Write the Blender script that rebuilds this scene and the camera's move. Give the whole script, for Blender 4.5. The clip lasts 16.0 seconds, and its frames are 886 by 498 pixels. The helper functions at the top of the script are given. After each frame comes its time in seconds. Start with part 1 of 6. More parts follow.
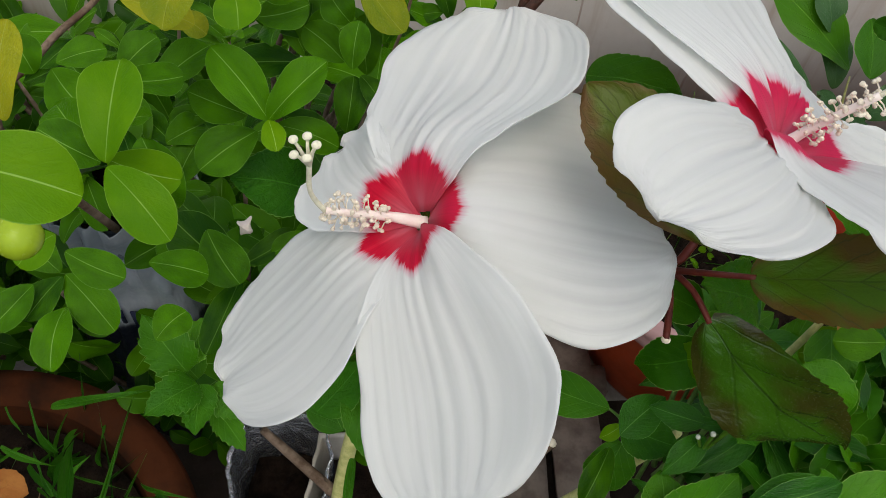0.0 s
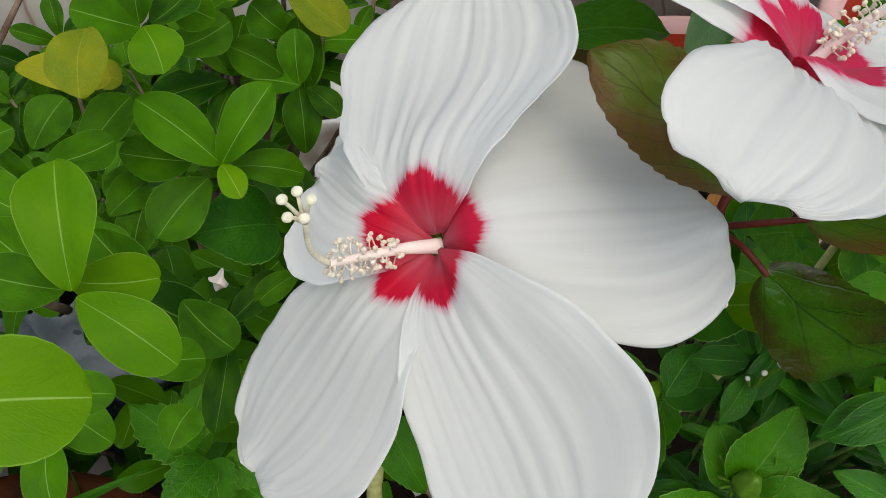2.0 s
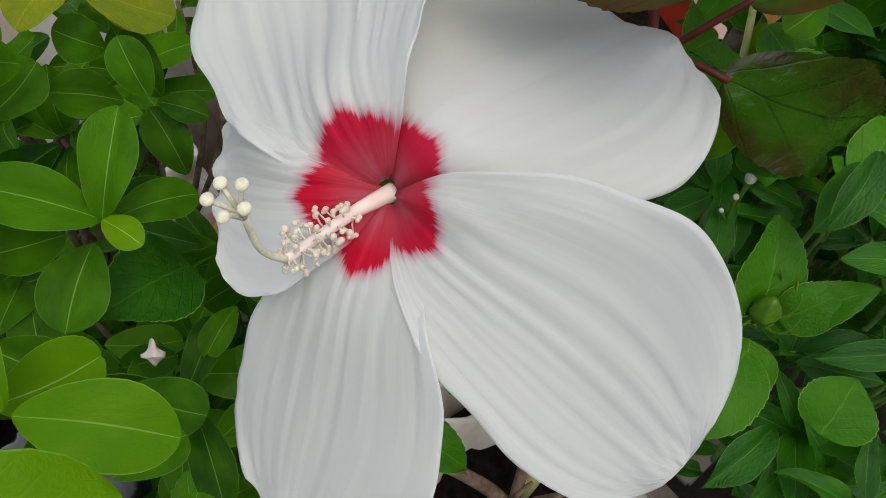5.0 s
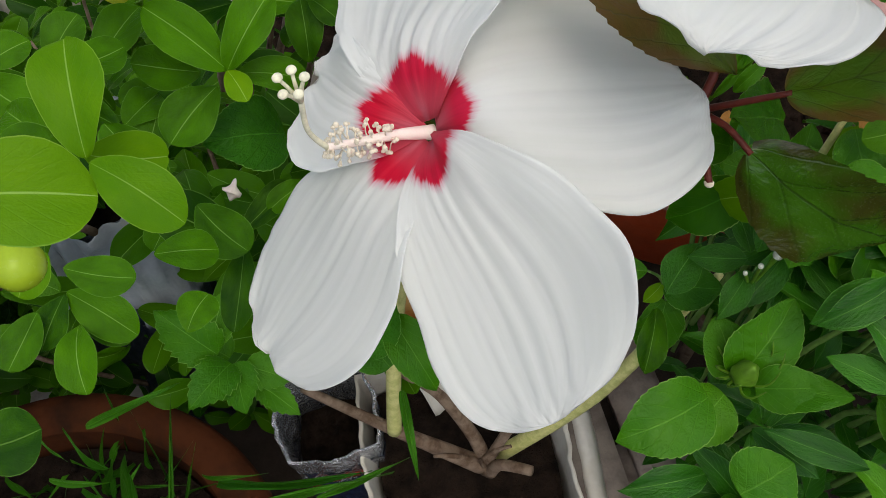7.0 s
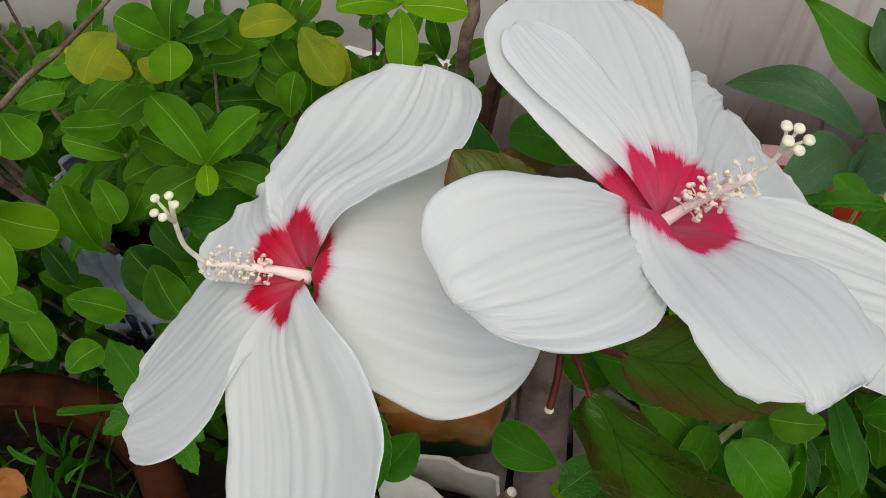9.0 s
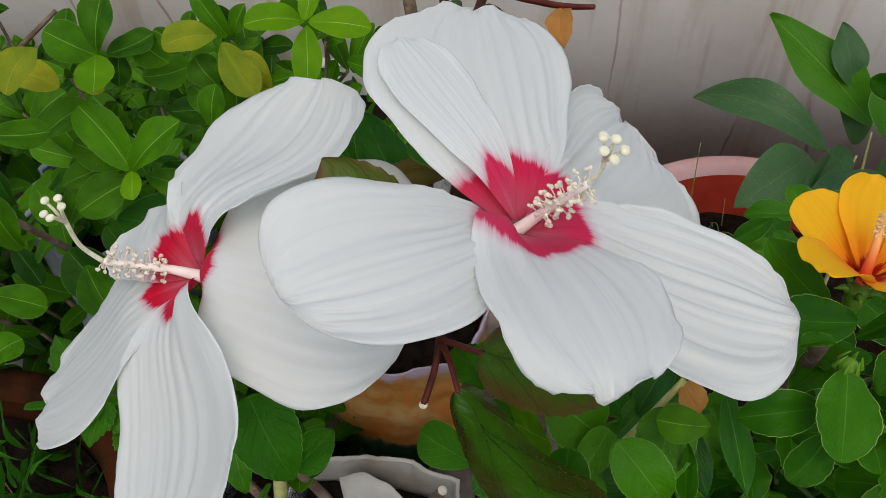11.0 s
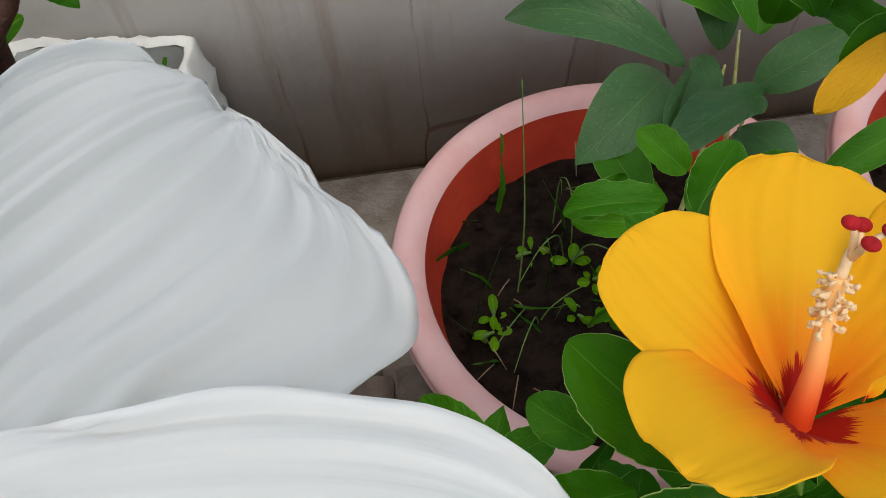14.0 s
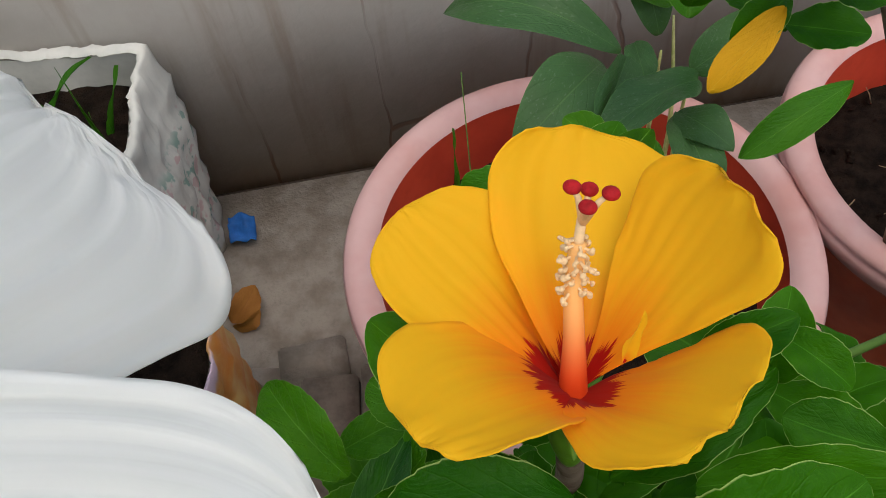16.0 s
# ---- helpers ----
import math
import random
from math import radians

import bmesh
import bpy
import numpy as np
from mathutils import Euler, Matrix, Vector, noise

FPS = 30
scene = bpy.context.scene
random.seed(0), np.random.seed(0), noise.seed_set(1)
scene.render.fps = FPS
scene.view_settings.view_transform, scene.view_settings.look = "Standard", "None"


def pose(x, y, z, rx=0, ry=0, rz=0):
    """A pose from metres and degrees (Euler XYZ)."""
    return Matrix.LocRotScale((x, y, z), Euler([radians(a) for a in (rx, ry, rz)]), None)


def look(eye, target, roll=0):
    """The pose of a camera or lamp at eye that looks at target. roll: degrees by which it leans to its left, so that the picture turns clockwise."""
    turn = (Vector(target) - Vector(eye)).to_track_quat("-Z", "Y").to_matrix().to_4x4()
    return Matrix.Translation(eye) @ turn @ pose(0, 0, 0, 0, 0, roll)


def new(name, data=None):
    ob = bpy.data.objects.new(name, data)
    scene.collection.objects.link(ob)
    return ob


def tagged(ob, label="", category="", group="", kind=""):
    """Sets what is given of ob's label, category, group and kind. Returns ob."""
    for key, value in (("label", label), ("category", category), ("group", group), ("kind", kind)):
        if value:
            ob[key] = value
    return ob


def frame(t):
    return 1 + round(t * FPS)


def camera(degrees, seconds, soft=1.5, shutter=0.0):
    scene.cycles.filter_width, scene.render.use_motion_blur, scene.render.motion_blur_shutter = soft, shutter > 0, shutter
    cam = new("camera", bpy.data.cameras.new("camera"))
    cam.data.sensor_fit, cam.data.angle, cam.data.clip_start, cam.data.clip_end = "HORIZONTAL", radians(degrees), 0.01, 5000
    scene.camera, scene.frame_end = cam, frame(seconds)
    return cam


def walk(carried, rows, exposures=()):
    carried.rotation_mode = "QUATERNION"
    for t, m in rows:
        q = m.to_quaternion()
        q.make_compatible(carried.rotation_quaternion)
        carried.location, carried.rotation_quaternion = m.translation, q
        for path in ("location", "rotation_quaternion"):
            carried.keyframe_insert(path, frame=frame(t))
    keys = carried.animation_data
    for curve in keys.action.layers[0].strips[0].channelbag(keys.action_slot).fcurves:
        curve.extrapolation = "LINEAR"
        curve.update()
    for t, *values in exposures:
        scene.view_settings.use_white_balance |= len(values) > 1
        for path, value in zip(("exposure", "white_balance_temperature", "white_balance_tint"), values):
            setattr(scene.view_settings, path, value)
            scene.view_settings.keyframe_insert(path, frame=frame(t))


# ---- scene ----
cam = camera(58.2, 16.0, 0.55)
PATH = [
    (0, (0.13, 0.133, 0.928), (0.225, 1.327, -0.674), 6.5),
    (0.5, (0.126, 0.146, 0.919), (0.252, 1.322, -0.693), 6.5),
    (1, (0.116, 0.157, 0.911), (0.222, 1.311, -0.719), 2.9),
    (1.5, (0.11, 0.167, 0.911), (0.294, 1.287, -0.736), 2.0),
    (2, (0.104, 0.181, 0.91), (0.345, 1.26, -0.756), -0.9),
    (2.5, (0.098, 0.191, 0.906), (0.387, 1.236, -0.775), -4.0),
    (3, (0.103, 0.188, 0.905), (0.403, 1.193, -0.799), -8.8),
    (3.5, (0.097, 0.194, 0.902), (0.428, 1.143, -0.828), -10.1),
    (3.7, (0.098, 0.196, 0.898), (0.456, 1.127, -0.836), -10.6),
    (5.8, (0.073, 0.203, 0.862), (0.569, 1.159, -0.823), -13.5),
    (6, (0.077, 0.199, 0.869), (0.564, 1.162, -0.815), -13.2),
    (6.5, (0.084, 0.171, 0.891), (0.446, 1.128, -0.827), -9.5),
    (7, (0.108, 0.148, 0.909), (0.261, 1.15, -0.815), -5.8),
    (7.5, (0.131, 0.142, 0.924), (0.19, 1.222, -0.758), -2.9),
    (8, (0.16, 0.142, 0.933), (0.128, 1.276, -0.714), -1.7),
    (8.5, (0.185, 0.149, 0.938), (0.061, 1.328, -0.673), -0.5),
    (8.7, (0.201, 0.155, 0.941), (0.049, 1.343, -0.661), -0.7),
    (10.8, (0.286, 0.144, 0.953), (-0.007, 1.348, -0.617), -4.2),
    (11, (0.29, 0.15, 0.956), (0.022, 1.355, -0.617), -3.5),
    (11.5, (0.318, 0.174, 0.942), (0.13, 1.377, -0.645), -2.4),
    (12, (0.348, 0.221, 0.923), (0.238, 1.415, -0.679), -2.4),
    (12.5, (0.359, 0.283, 0.873), (0.299, 1.45, -0.749), -3.6),
    (13, (0.357, 0.325, 0.84), (0.256, 1.495, -0.779), -6.8),
    (13.5, (0.355, 0.338, 0.816), (0.265, 1.477, -0.825), -7.2),
    (14, (0.371, 0.339, 0.797), (0.342, 1.453, -0.864), -4.9),
    (14.5, (0.384, 0.34, 0.787), (0.36, 1.435, -0.886), -5.4),
    (15, (0.397, 0.338, 0.783), (0.378, 1.434, -0.889), -5.8),
    (15.5, (0.408, 0.336, 0.791), (0.398, 1.435, -0.881), -5.7),
    (16, (0.413, 0.332, 0.794), (0.379, 1.446, -0.867), -7.3),
]
walk(cam, [(t, look(eye, target, roll)) for t, eye, target, roll in PATH], [(0.0, -0.10, 6300, 6), (2.0, -0.04, 6300, 6), (3.2, -0.22, 6300, 6), (6.0, -0.15, 6300, 6), (7.0, -0.04, 6300, 6), (8.5, -0.12, 6300, 6), (11.0, -0.20, 6150, 7), (12.0, -0.26, 6150, 7), (13.5, 0.0, 6100, 6), (16.0, -0.02, 6200, 6)])

# ---- light ----
world = bpy.data.worlds.new("sky")
scene.world = world
world.use_nodes = True
wn, wl = world.node_tree.nodes, world.node_tree.links
sky = wn.new("ShaderNodeTexSky")
sky.sky_type, sky.sun_disc = "NISHITA", False
SUN_UP, SUN_TURN = 69.0, 170.0
sky.sun_elevation, sky.sun_rotation = radians(SUN_UP), radians(SUN_TURN)
sky.air_density, sky.dust_density, sky.ozone_density = 1.0, 6.0, 0.3
wl.new(sky.outputs[0], wn["Background"].inputs[0])
wn["Background"].inputs[1].default_value = 0.15
sun_lamp = bpy.data.lights.new("sun", "SUN")
sun_lamp.energy, sun_lamp.angle, sun_lamp.color = 0.9, radians(150), (1.0, 0.985, 0.95)
sun = new("sun", sun_lamp)
a, b = radians(SUN_UP), radians(SUN_TURN)
sun.matrix_world = look((0, 0, 0), (-math.sin(b) * math.cos(a), -math.cos(b) * math.cos(a), -math.sin(a))) @ Matrix.Identity(4)
sun.location = (0, 0, 5)


# ---- materials ----
class Mat:
    """A node material with short ways to wire it."""

    def __init__(self, name):
        self.m = bpy.data.materials.new(name)
        self.m.use_nodes = True
        self.n, self.l = self.m.node_tree.nodes, self.m.node_tree.links
        self.bsdf = self.n["Principled BSDF"]
        self.out = self.n["Material Output"]

    def math(self, op, x, y=0.0, z=0.0, clamp=False):
        nd = self.n.new("ShaderNodeMath")
        nd.operation, nd.use_clamp = op, clamp
        for i, v in enumerate((x, y, z)):
            if isinstance(v, bpy.types.NodeSocket):
                self.l.new(v, nd.inputs[i])
            else:
                nd.inputs[i].default_value = v
        return nd.outputs[0]

    def mix(self, f, c1, c2, blend="MIX"):
        nd = self.n.new("ShaderNodeMix")
        nd.data_type, nd.blend_type = "RGBA", blend
        for s, v in ((nd.inputs[0], f), (nd.inputs[6], c1), (nd.inputs[7], c2)):
            if isinstance(v, bpy.types.NodeSocket):
                self.l.new(v, s)
            else:
                s.default_value = (*v, 1) if isinstance(v, tuple) and len(v) == 3 else v
        return nd.outputs[2]

    def step(self, x, lo, hi):
        nd = self.n.new("ShaderNodeMapRange")
        nd.interpolation_type = "SMOOTHSTEP"
        self.l.new(x, nd.inputs[0])
        for i, v in ((1, lo), (2, hi)):
            nd.inputs[i].default_value = v
        return nd.outputs[0]

    def noise(self, scale, detail=4.0, rough=0.55, vec=None, space="Object"):
        nd = self.n.new("ShaderNodeTexNoise")
        nd.inputs["Scale"].default_value, nd.inputs["Detail"].default_value, nd.inputs["Roughness"].default_value = scale, detail, rough
        self.l.new(vec if vec is not None else self.coord(space), nd.inputs["Vector"])
        return nd.outputs[0]

    def coord(self, space="Object"):
        return self.n.new("ShaderNodeTexCoord").outputs[space]

    def scaled(self, sx, sy, sz, space="Object"):
        nd = self.n.new("ShaderNodeMapping")
        self.l.new(self.coord(space), nd.inputs[0])
        nd.inputs[3].default_value = (sx, sy, sz)
        return nd.outputs[0]

    def uv(self):
        s = self.n.new("ShaderNodeSeparateXYZ")
        self.l.new(self.n.new("ShaderNodeUVMap").outputs[0], s.inputs[0])
        return s.outputs[0], s.outputs[1]

    def bump(self, height, strength=0.3, distance=0.001, onto=None):
        nd = self.n.new("ShaderNodeBump")
        nd.inputs["Strength"].default_value, nd.inputs["Distance"].default_value = strength, distance
        self.l.new(height, nd.inputs["Height"])
        if onto is not None:
            self.l.new(onto, nd.inputs["Normal"])
        return nd.outputs[0]

    def set(self, color=None, rough=None, normal=None, **more):
        for key, v in (("Base Color", color), ("Roughness", rough), ("Normal", normal), *((k.replace("_", " "), x) for k, x in more.items())):
            if v is None:
                continue
            s = self.bsdf.inputs[key]
            if isinstance(v, bpy.types.NodeSocket):
                self.l.new(v, s)
            else:
                s.default_value = (*v, 1) if isinstance(v, tuple) and len(v) == 3 else v
        return self

    def glow_through(self, color, amount):
        """Light that passes through a thin leaf or petal."""
        t = self.n.new("ShaderNodeBsdfTranslucent")
        if isinstance(color, bpy.types.NodeSocket):
            self.l.new(color, t.inputs[0])
        else:
            t.inputs[0].default_value = (*color, 1)
        mx = self.n.new("ShaderNodeMixShader")
        mx.inputs[0].default_value = amount
        self.l.new(self.bsdf.outputs[0], mx.inputs[1])
        self.l.new(t.outputs[0], mx.inputs[2])
        self.l.new(mx.outputs[0], self.out.inputs[0])
        return self


def leaf_material(name, deep, bright, rib, edge=None, rough=0.30, veins=8.0, vein_tint=0.25, tip=None, spots=0.0, relief=0.5, gloss=0.13, edge_tint=0.65):
    """A leaf: pale midrib, side veins, blotchy green, sometimes a pale rim or a red flush."""
    m = Mat(name)
    x, y = m.uv()
    across = m.math("ABSOLUTE", m.math("SUBTRACT", x, 0.5))
    rnd = m.math("FRACT", m.math("ADD", m.n.new("ShaderNodeObjectInfo").outputs["Random"], m.n.new("ShaderNodeNewGeometry").outputs["Random Per Island"]))
    blot = m.noise(55.0, 5.0, 0.6, space="Generated")
    broad = m.noise(2.2, 2.0, 0.5, space="Generated")
    f = m.math("ADD", m.math("MULTIPLY", rnd, 0.75), m.math("MULTIPLY", m.math("SUBTRACT", broad, 0.4), 0.9), clamp=True)
    col = m.mix(f, deep, bright)
    col = m.mix(m.math("MULTIPLY", m.step(blot, 0.45, 0.8), 0.2), col, tuple(c * 0.55 for c in deep))
    if tip:
        flush = m.math("ADD", m.math("MULTIPLY", m.noise(2.2, 2.0, 0.5, space="Generated"), 1.0), m.math("MULTIPLY", across, 0.75))
        col = m.mix(m.math("MULTIPLY", m.step(flush, 0.52, 0.86), 0.85), col, tip)
    slant = m.math("SUBTRACT", m.math("MULTIPLY", y, veins), m.math("MULTIPLY", across, veins * 0.9))
    saw = m.math("ABSOLUTE", m.math("SUBTRACT", m.math("FRACT", slant), 0.5))
    side = m.math("SUBTRACT", 1.0, m.step(saw, 0.0, 0.07))
    col = m.mix(m.math("MULTIPLY", side, vein_tint), col, rib)
    mid = m.math("SUBTRACT", 1.0, m.step(across, 0.004, 0.017))
    col = m.mix(m.math("MULTIPLY", mid, m.math("ADD", m.math("MULTIPLY", f, 0.5), 0.3)), col, rib)
    if edge:
        rim = m.step(across, 0.481, 0.496)
        col = m.mix(m.math("MULTIPLY", rim, edge_tint), col, edge)
    if spots:
        sp = m.step(m.noise(26.0, 2.0, 0.5, space="Generated"), 0.60, 0.72)
        col = m.mix(m.math("MULTIPLY", sp, spots), col, (0.45, 0.5, 0.42))
    hgt = m.math("ADD", m.math("MULTIPLY", m.math("ADD", side, mid), -0.5), m.math("MULTIPLY", m.noise(14.0, 3.0, 0.5, space="Generated"), 1.6))
    m.set(col, m.math("ADD", m.math("MULTIPLY", blot, 0.22), rough - 0.1), m.bump(hgt, relief, 0.0012), Specular_IOR_Level=gloss)
    return m.glow_through(m.mix(0.4, col, (0.14, 0.34, 0.004)), 0.17).m


def petal_material(name, face, eye, eye_pale, blush, blush_span, reach, fringe, core=None, vein=0.35, relief=0.32, star=1.15):
    """A petal: pleated veins from claw to rim, and a dark eye with a feathered edge."""
    m = Mat(name)
    x, y = m.uv()
    fan = m.n.new("ShaderNodeCombineXYZ")
    m.l.new(m.math("MULTIPLY", x, 22.0), fan.inputs[0])
    m.l.new(m.math("MULTIPLY", y, 1.6), fan.inputs[1])
    thread = m.noise(1.0, 3.0, 0.65, vec=fan.outputs[0])
    fine_fan = m.n.new("ShaderNodeCombineXYZ")
    m.l.new(m.math("MULTIPLY", x, 70.0), fine_fan.inputs[0])
    m.l.new(m.math("MULTIPLY", y, 4.0), fine_fan.inputs[1])
    fine = m.noise(1.0, 2.0, 0.5, vec=fine_fan.outputs[0])
    soft = m.noise(60.0, 4.0, 0.6)
    rib_fan = m.n.new("ShaderNodeCombineXYZ")
    m.l.new(m.math("MULTIPLY", x, 20.0), rib_fan.inputs[0])
    m.l.new(m.math("MULTIPLY", y, 1.1), rib_fan.inputs[1])
    rib = m.math("ABSOLUTE", m.math("SUBTRACT", m.noise(1.0, 2.0, 0.45, vec=rib_fan.outputs[0]), 0.5))
    rib = m.math("SUBTRACT", 1.0, m.step(rib, 0.0, 0.13))
    col = m.mix(m.math("MULTIPLY", m.step(thread, 0.5, 0.75), vein), face, tuple(c * k for c, k in zip(face, (0.93, 0.95, 0.92))))
    col = m.mix(m.math("MULTIPLY", m.step(soft, 0.5, 0.8), 0.08), col, tuple(c * 0.92 for c in face))
    col = m.mix(m.math("MULTIPLY", rib, vein * 0.5), col, tuple(c * k for c, k in zip(face, (0.90, 0.93, 0.88))))
    rnd = m.n.new("ShaderNodeObjectInfo").outputs["Random"]
    d = m.math("ADD", y, m.math("MULTIPLY", m.math("SUBTRACT", thread, 0.5), fringe))
    d = m.math("ADD", d, m.math("MULTIPLY", m.math("SUBTRACT", fine, 0.5), fringe * 0.4))
    d = m.math("ADD", d, m.math("MULTIPLY", m.math("ABSOLUTE", m.math("SUBTRACT", x, 0.5)), reach * star))
    col = m.mix(m.math("MULTIPLY", m.math("SUBTRACT", 1.0, m.step(d, reach * blush_span[0], reach * blush_span[1])), 0.9), col, blush)
    inner = m.math("SUBTRACT", 1.0, m.step(d, reach * 0.94, reach * 1.03))
    red = m.mix(m.math("MULTIPLY", m.step(fine, 0.4, 0.7), 0.25), eye, tuple(c * 0.65 for c in eye))
    red = m.mix(m.math("MULTIPLY", rnd, 0.5), red, eye_pale)
    col = m.mix(inner, col, red)
    if core:
        spoke = m.math("SUBTRACT", 1.0, m.step(m.math("ABSOLUTE", m.math("SUBTRACT", x, 0.5)), 0.02, 0.16))
        pale = m.math("MULTIPLY", m.math("SUBTRACT", 1.0, m.step(y, reach * 0.2, reach * 0.75)), m.math("ADD", m.math("MULTIPLY", spoke, 0.4), 0.5))
        col = m.mix(pale, col, core)
    pleat_fan = m.n.new("ShaderNodeCombineXYZ")
    m.l.new(m.math("MULTIPLY", x, 17.0), pleat_fan.inputs[0])
    m.l.new(m.math("MULTIPLY", y, 0.9), pleat_fan.inputs[1])
    pleats = m.noise(1.0, 1.0, 0.35, vec=pleat_fan.outputs[0])
    hgt = m.math("ADD", m.math("MULTIPLY", pleats, 1.6), m.math("MULTIPLY", thread, 0.22))
    hgt = m.math("SUBTRACT", hgt, m.math("MULTIPLY", rib, 0.12))
    m.set(col, 0.6, m.bump(hgt, relief, 0.0012), Specular_IOR_Level=0.2, Sheen_Weight=0.05)
    return m.glow_through(col, 0.54).m


def plain(name, color, rough=0.6, vary=0.25, scale=30.0, bump=0.3, depth=0.002, metal=0.0, second=None, space="Object", **more):
    """A plain surface with grain and larger stains."""
    m = Mat(name)
    g, s = m.noise(scale * 6, 5.0, 0.6, space=space), m.noise(scale, 4.0, 0.6, space=space)
    dark = second or tuple(c * (1 - vary) * 0.8 for c in color)
    col = m.mix(m.step(s, 0.35, 0.7), color, dark)
    col = m.mix(m.math("MULTIPLY", m.step(g, 0.5, 0.75), vary), col, tuple(c * 0.6 for c in color))
    h = m.math("ADD", m.math("MULTIPLY", g, 0.4), s)
    more.setdefault("Specular_IOR_Level", 0.06 if rough > 0.8 else 0.25)
    m.set(col, m.math("ADD", m.math("MULTIPLY", g, 0.2), rough - 0.1), m.bump(h, bump, depth), Metallic=metal, **more)
    return m.m


M_WHITE = petal_material("white_petal", (0.90, 0.91, 0.895), (0.80, 0.005, 0.050), (0.80, 0.07, 0.20), (0.82, 0.50, 0.58), (0.97, 1.14), 0.265, 0.085, (0.74, 0.20, 0.27), 0.25, 0.30)
M_ROSEWHITE = petal_material("rose_eyed_white_petal", (0.90, 0.91, 0.895), (0.82, 0.014, 0.105), (0.82, 0.08, 0.22), (0.84, 0.50, 0.60), (0.95, 1.17), 0.325, 0.090, (0.76, 0.22, 0.32), 0.25, 0.42, 0.85)
M_YELLOW = petal_material("yellow_petal", (1.0, 0.645, 0.014), (0.56, 0.010, 0.004), (0.62, 0.03, 0.005), (1.0, 0.36, 0.008), (0.85, 2.5), 0.132, 0.12, None, 0.08, 0.07)
M_CREAM = plain("cream_stamen", (0.86, 0.78, 0.62), 0.5, 0.1, 300, 0.2, 0.0005)
M_PINKCOL = plain("pink_column", (0.90, 0.76, 0.70), 0.5, 0.1, 200, 0.2, 0.0005, second=(0.92, 0.84, 0.76))
M_STIGMA = plain("cream_stigma", (0.86, 0.83, 0.62), 0.6, 0.08, 300, 0.3, 0.0005)
M_REDSTIGMA = plain("red_stigma", (0.42, 0.008, 0.012), 0.75, 0.2, 400, 0.5, 0.0006)
col_mat = Mat("red_to_cream_column")
rise = col_mat.n.new("ShaderNodeSeparateXYZ")
col_mat.l.new(col_mat.coord("Generated"), rise.inputs[0])
col_mat.set(col_mat.mix(col_mat.step(rise.outputs[2], 0.15, 0.85), (0.80, 0.075, 0.010), (0.92, 0.50, 0.16)), 0.5)
M_REDCOL = col_mat.m
M_ANTHER = plain("peach_anther", (0.93, 0.66, 0.36), 0.6, 0.1, 300, 0.3, 0.0004)
M_CALYX = plain("green_calyx", (0.115, 0.25, 0.015), 0.5, 0.3, 80, 0.3, 0.0008)

M_OVAL = leaf_material("oval_leaf", (0.009, 0.046, 0.001), (0.075, 0.220, 0.001), (0.24, 0.44, 0.08), (0.20, 0.40, 0.06), 0.30, 7.0, 0.015, relief=0.30, gloss=0.07, edge_tint=0.4)
M_OVALPALE = leaf_material("young_oval_leaf", (0.070, 0.190, 0.001), (0.135, 0.285, 0.001), (0.36, 0.56, 0.12), (0.26, 0.44, 0.06), 0.36, 7.0, 0.015, relief=0.2, gloss=0.06, edge_tint=0.45)
M_OVALYELLOW = leaf_material("yellowing_leaf", (0.13, 0.20, 0.004), (0.34, 0.34, 0.008), (0.36, 0.40, 0.06), None, 0.5, 7.0, 0.08, spots=0.1)
M_HIB = leaf_material("hibiscus_leaf", (0.012, 0.078, 0.001), (0.048, 0.20, 0.001), (0.10, 0.30, 0.03), (0.22, 0.42, 0.08), 0.42, 6.0, 0.10, relief=0.7)
M_BRIGHT = leaf_material("bright_hibiscus_leaf", (0.032, 0.140, 0.001), (0.074, 0.235, 0.001), (0.17, 0.40, 0.05), (0.30, 0.50, 0.10), 0.38, 5.0, 0.14, relief=0.5, gloss=0.16, edge_tint=0.5)
M_EDGED = leaf_material("pale_edged_leaf", (0.014, 0.078, 0.001), (0.046, 0.170, 0.001), (0.09, 0.27, 0.02), (0.42, 0.58, 0.16), 0.40, 5.0, 0.02, relief=0.35, gloss=0.08)
M_THICKBRIGHT = leaf_material("bright_fleshy_leaf", (0.028, 0.120, 0.002), (0.052, 0.170, 0.002), (0.14, 0.32, 0.03), (0.20, 0.40, 0.06), 0.4, 6.0, 0.03)
M_DARK = leaf_material("dark_glossy_leaf", (0.014, 0.058, 0.002), (0.045, 0.135, 0.004), (0.016, 0.036, 0.006), None, 0.24, 3.0, 0.25, tip=(0.034, 0.020, 0.004), relief=0.4, gloss=0.5)
M_OLIVE = leaf_material("olive_leaf", (0.045, 0.110, 0.002), (0.070, 0.150, 0.003), (0.024, 0.040, 0.004), None, 0.36, 4.5, 0.6, tip=(0.085, 0.034, 0.006), relief=0.3, gloss=0.25)
M_BRONZE = leaf_material("bronze_leaf", (0.050, 0.080, 0.003), (0.080, 0.115, 0.004), (0.030, 0.028, 0.006), None, 0.36, 5.0, 0.45, tip=(0.095, 0.030, 0.007), relief=0.35, gloss=0.25)
M_JAS = leaf_material("narrow_leaf", (0.006, 0.055, 0.002), (0.042, 0.190, 0.003), (0.20, 0.42, 0.08), (0.18, 0.40, 0.07), 0.34, 9.0, 0.12, gloss=0.22, edge_tint=0.6)
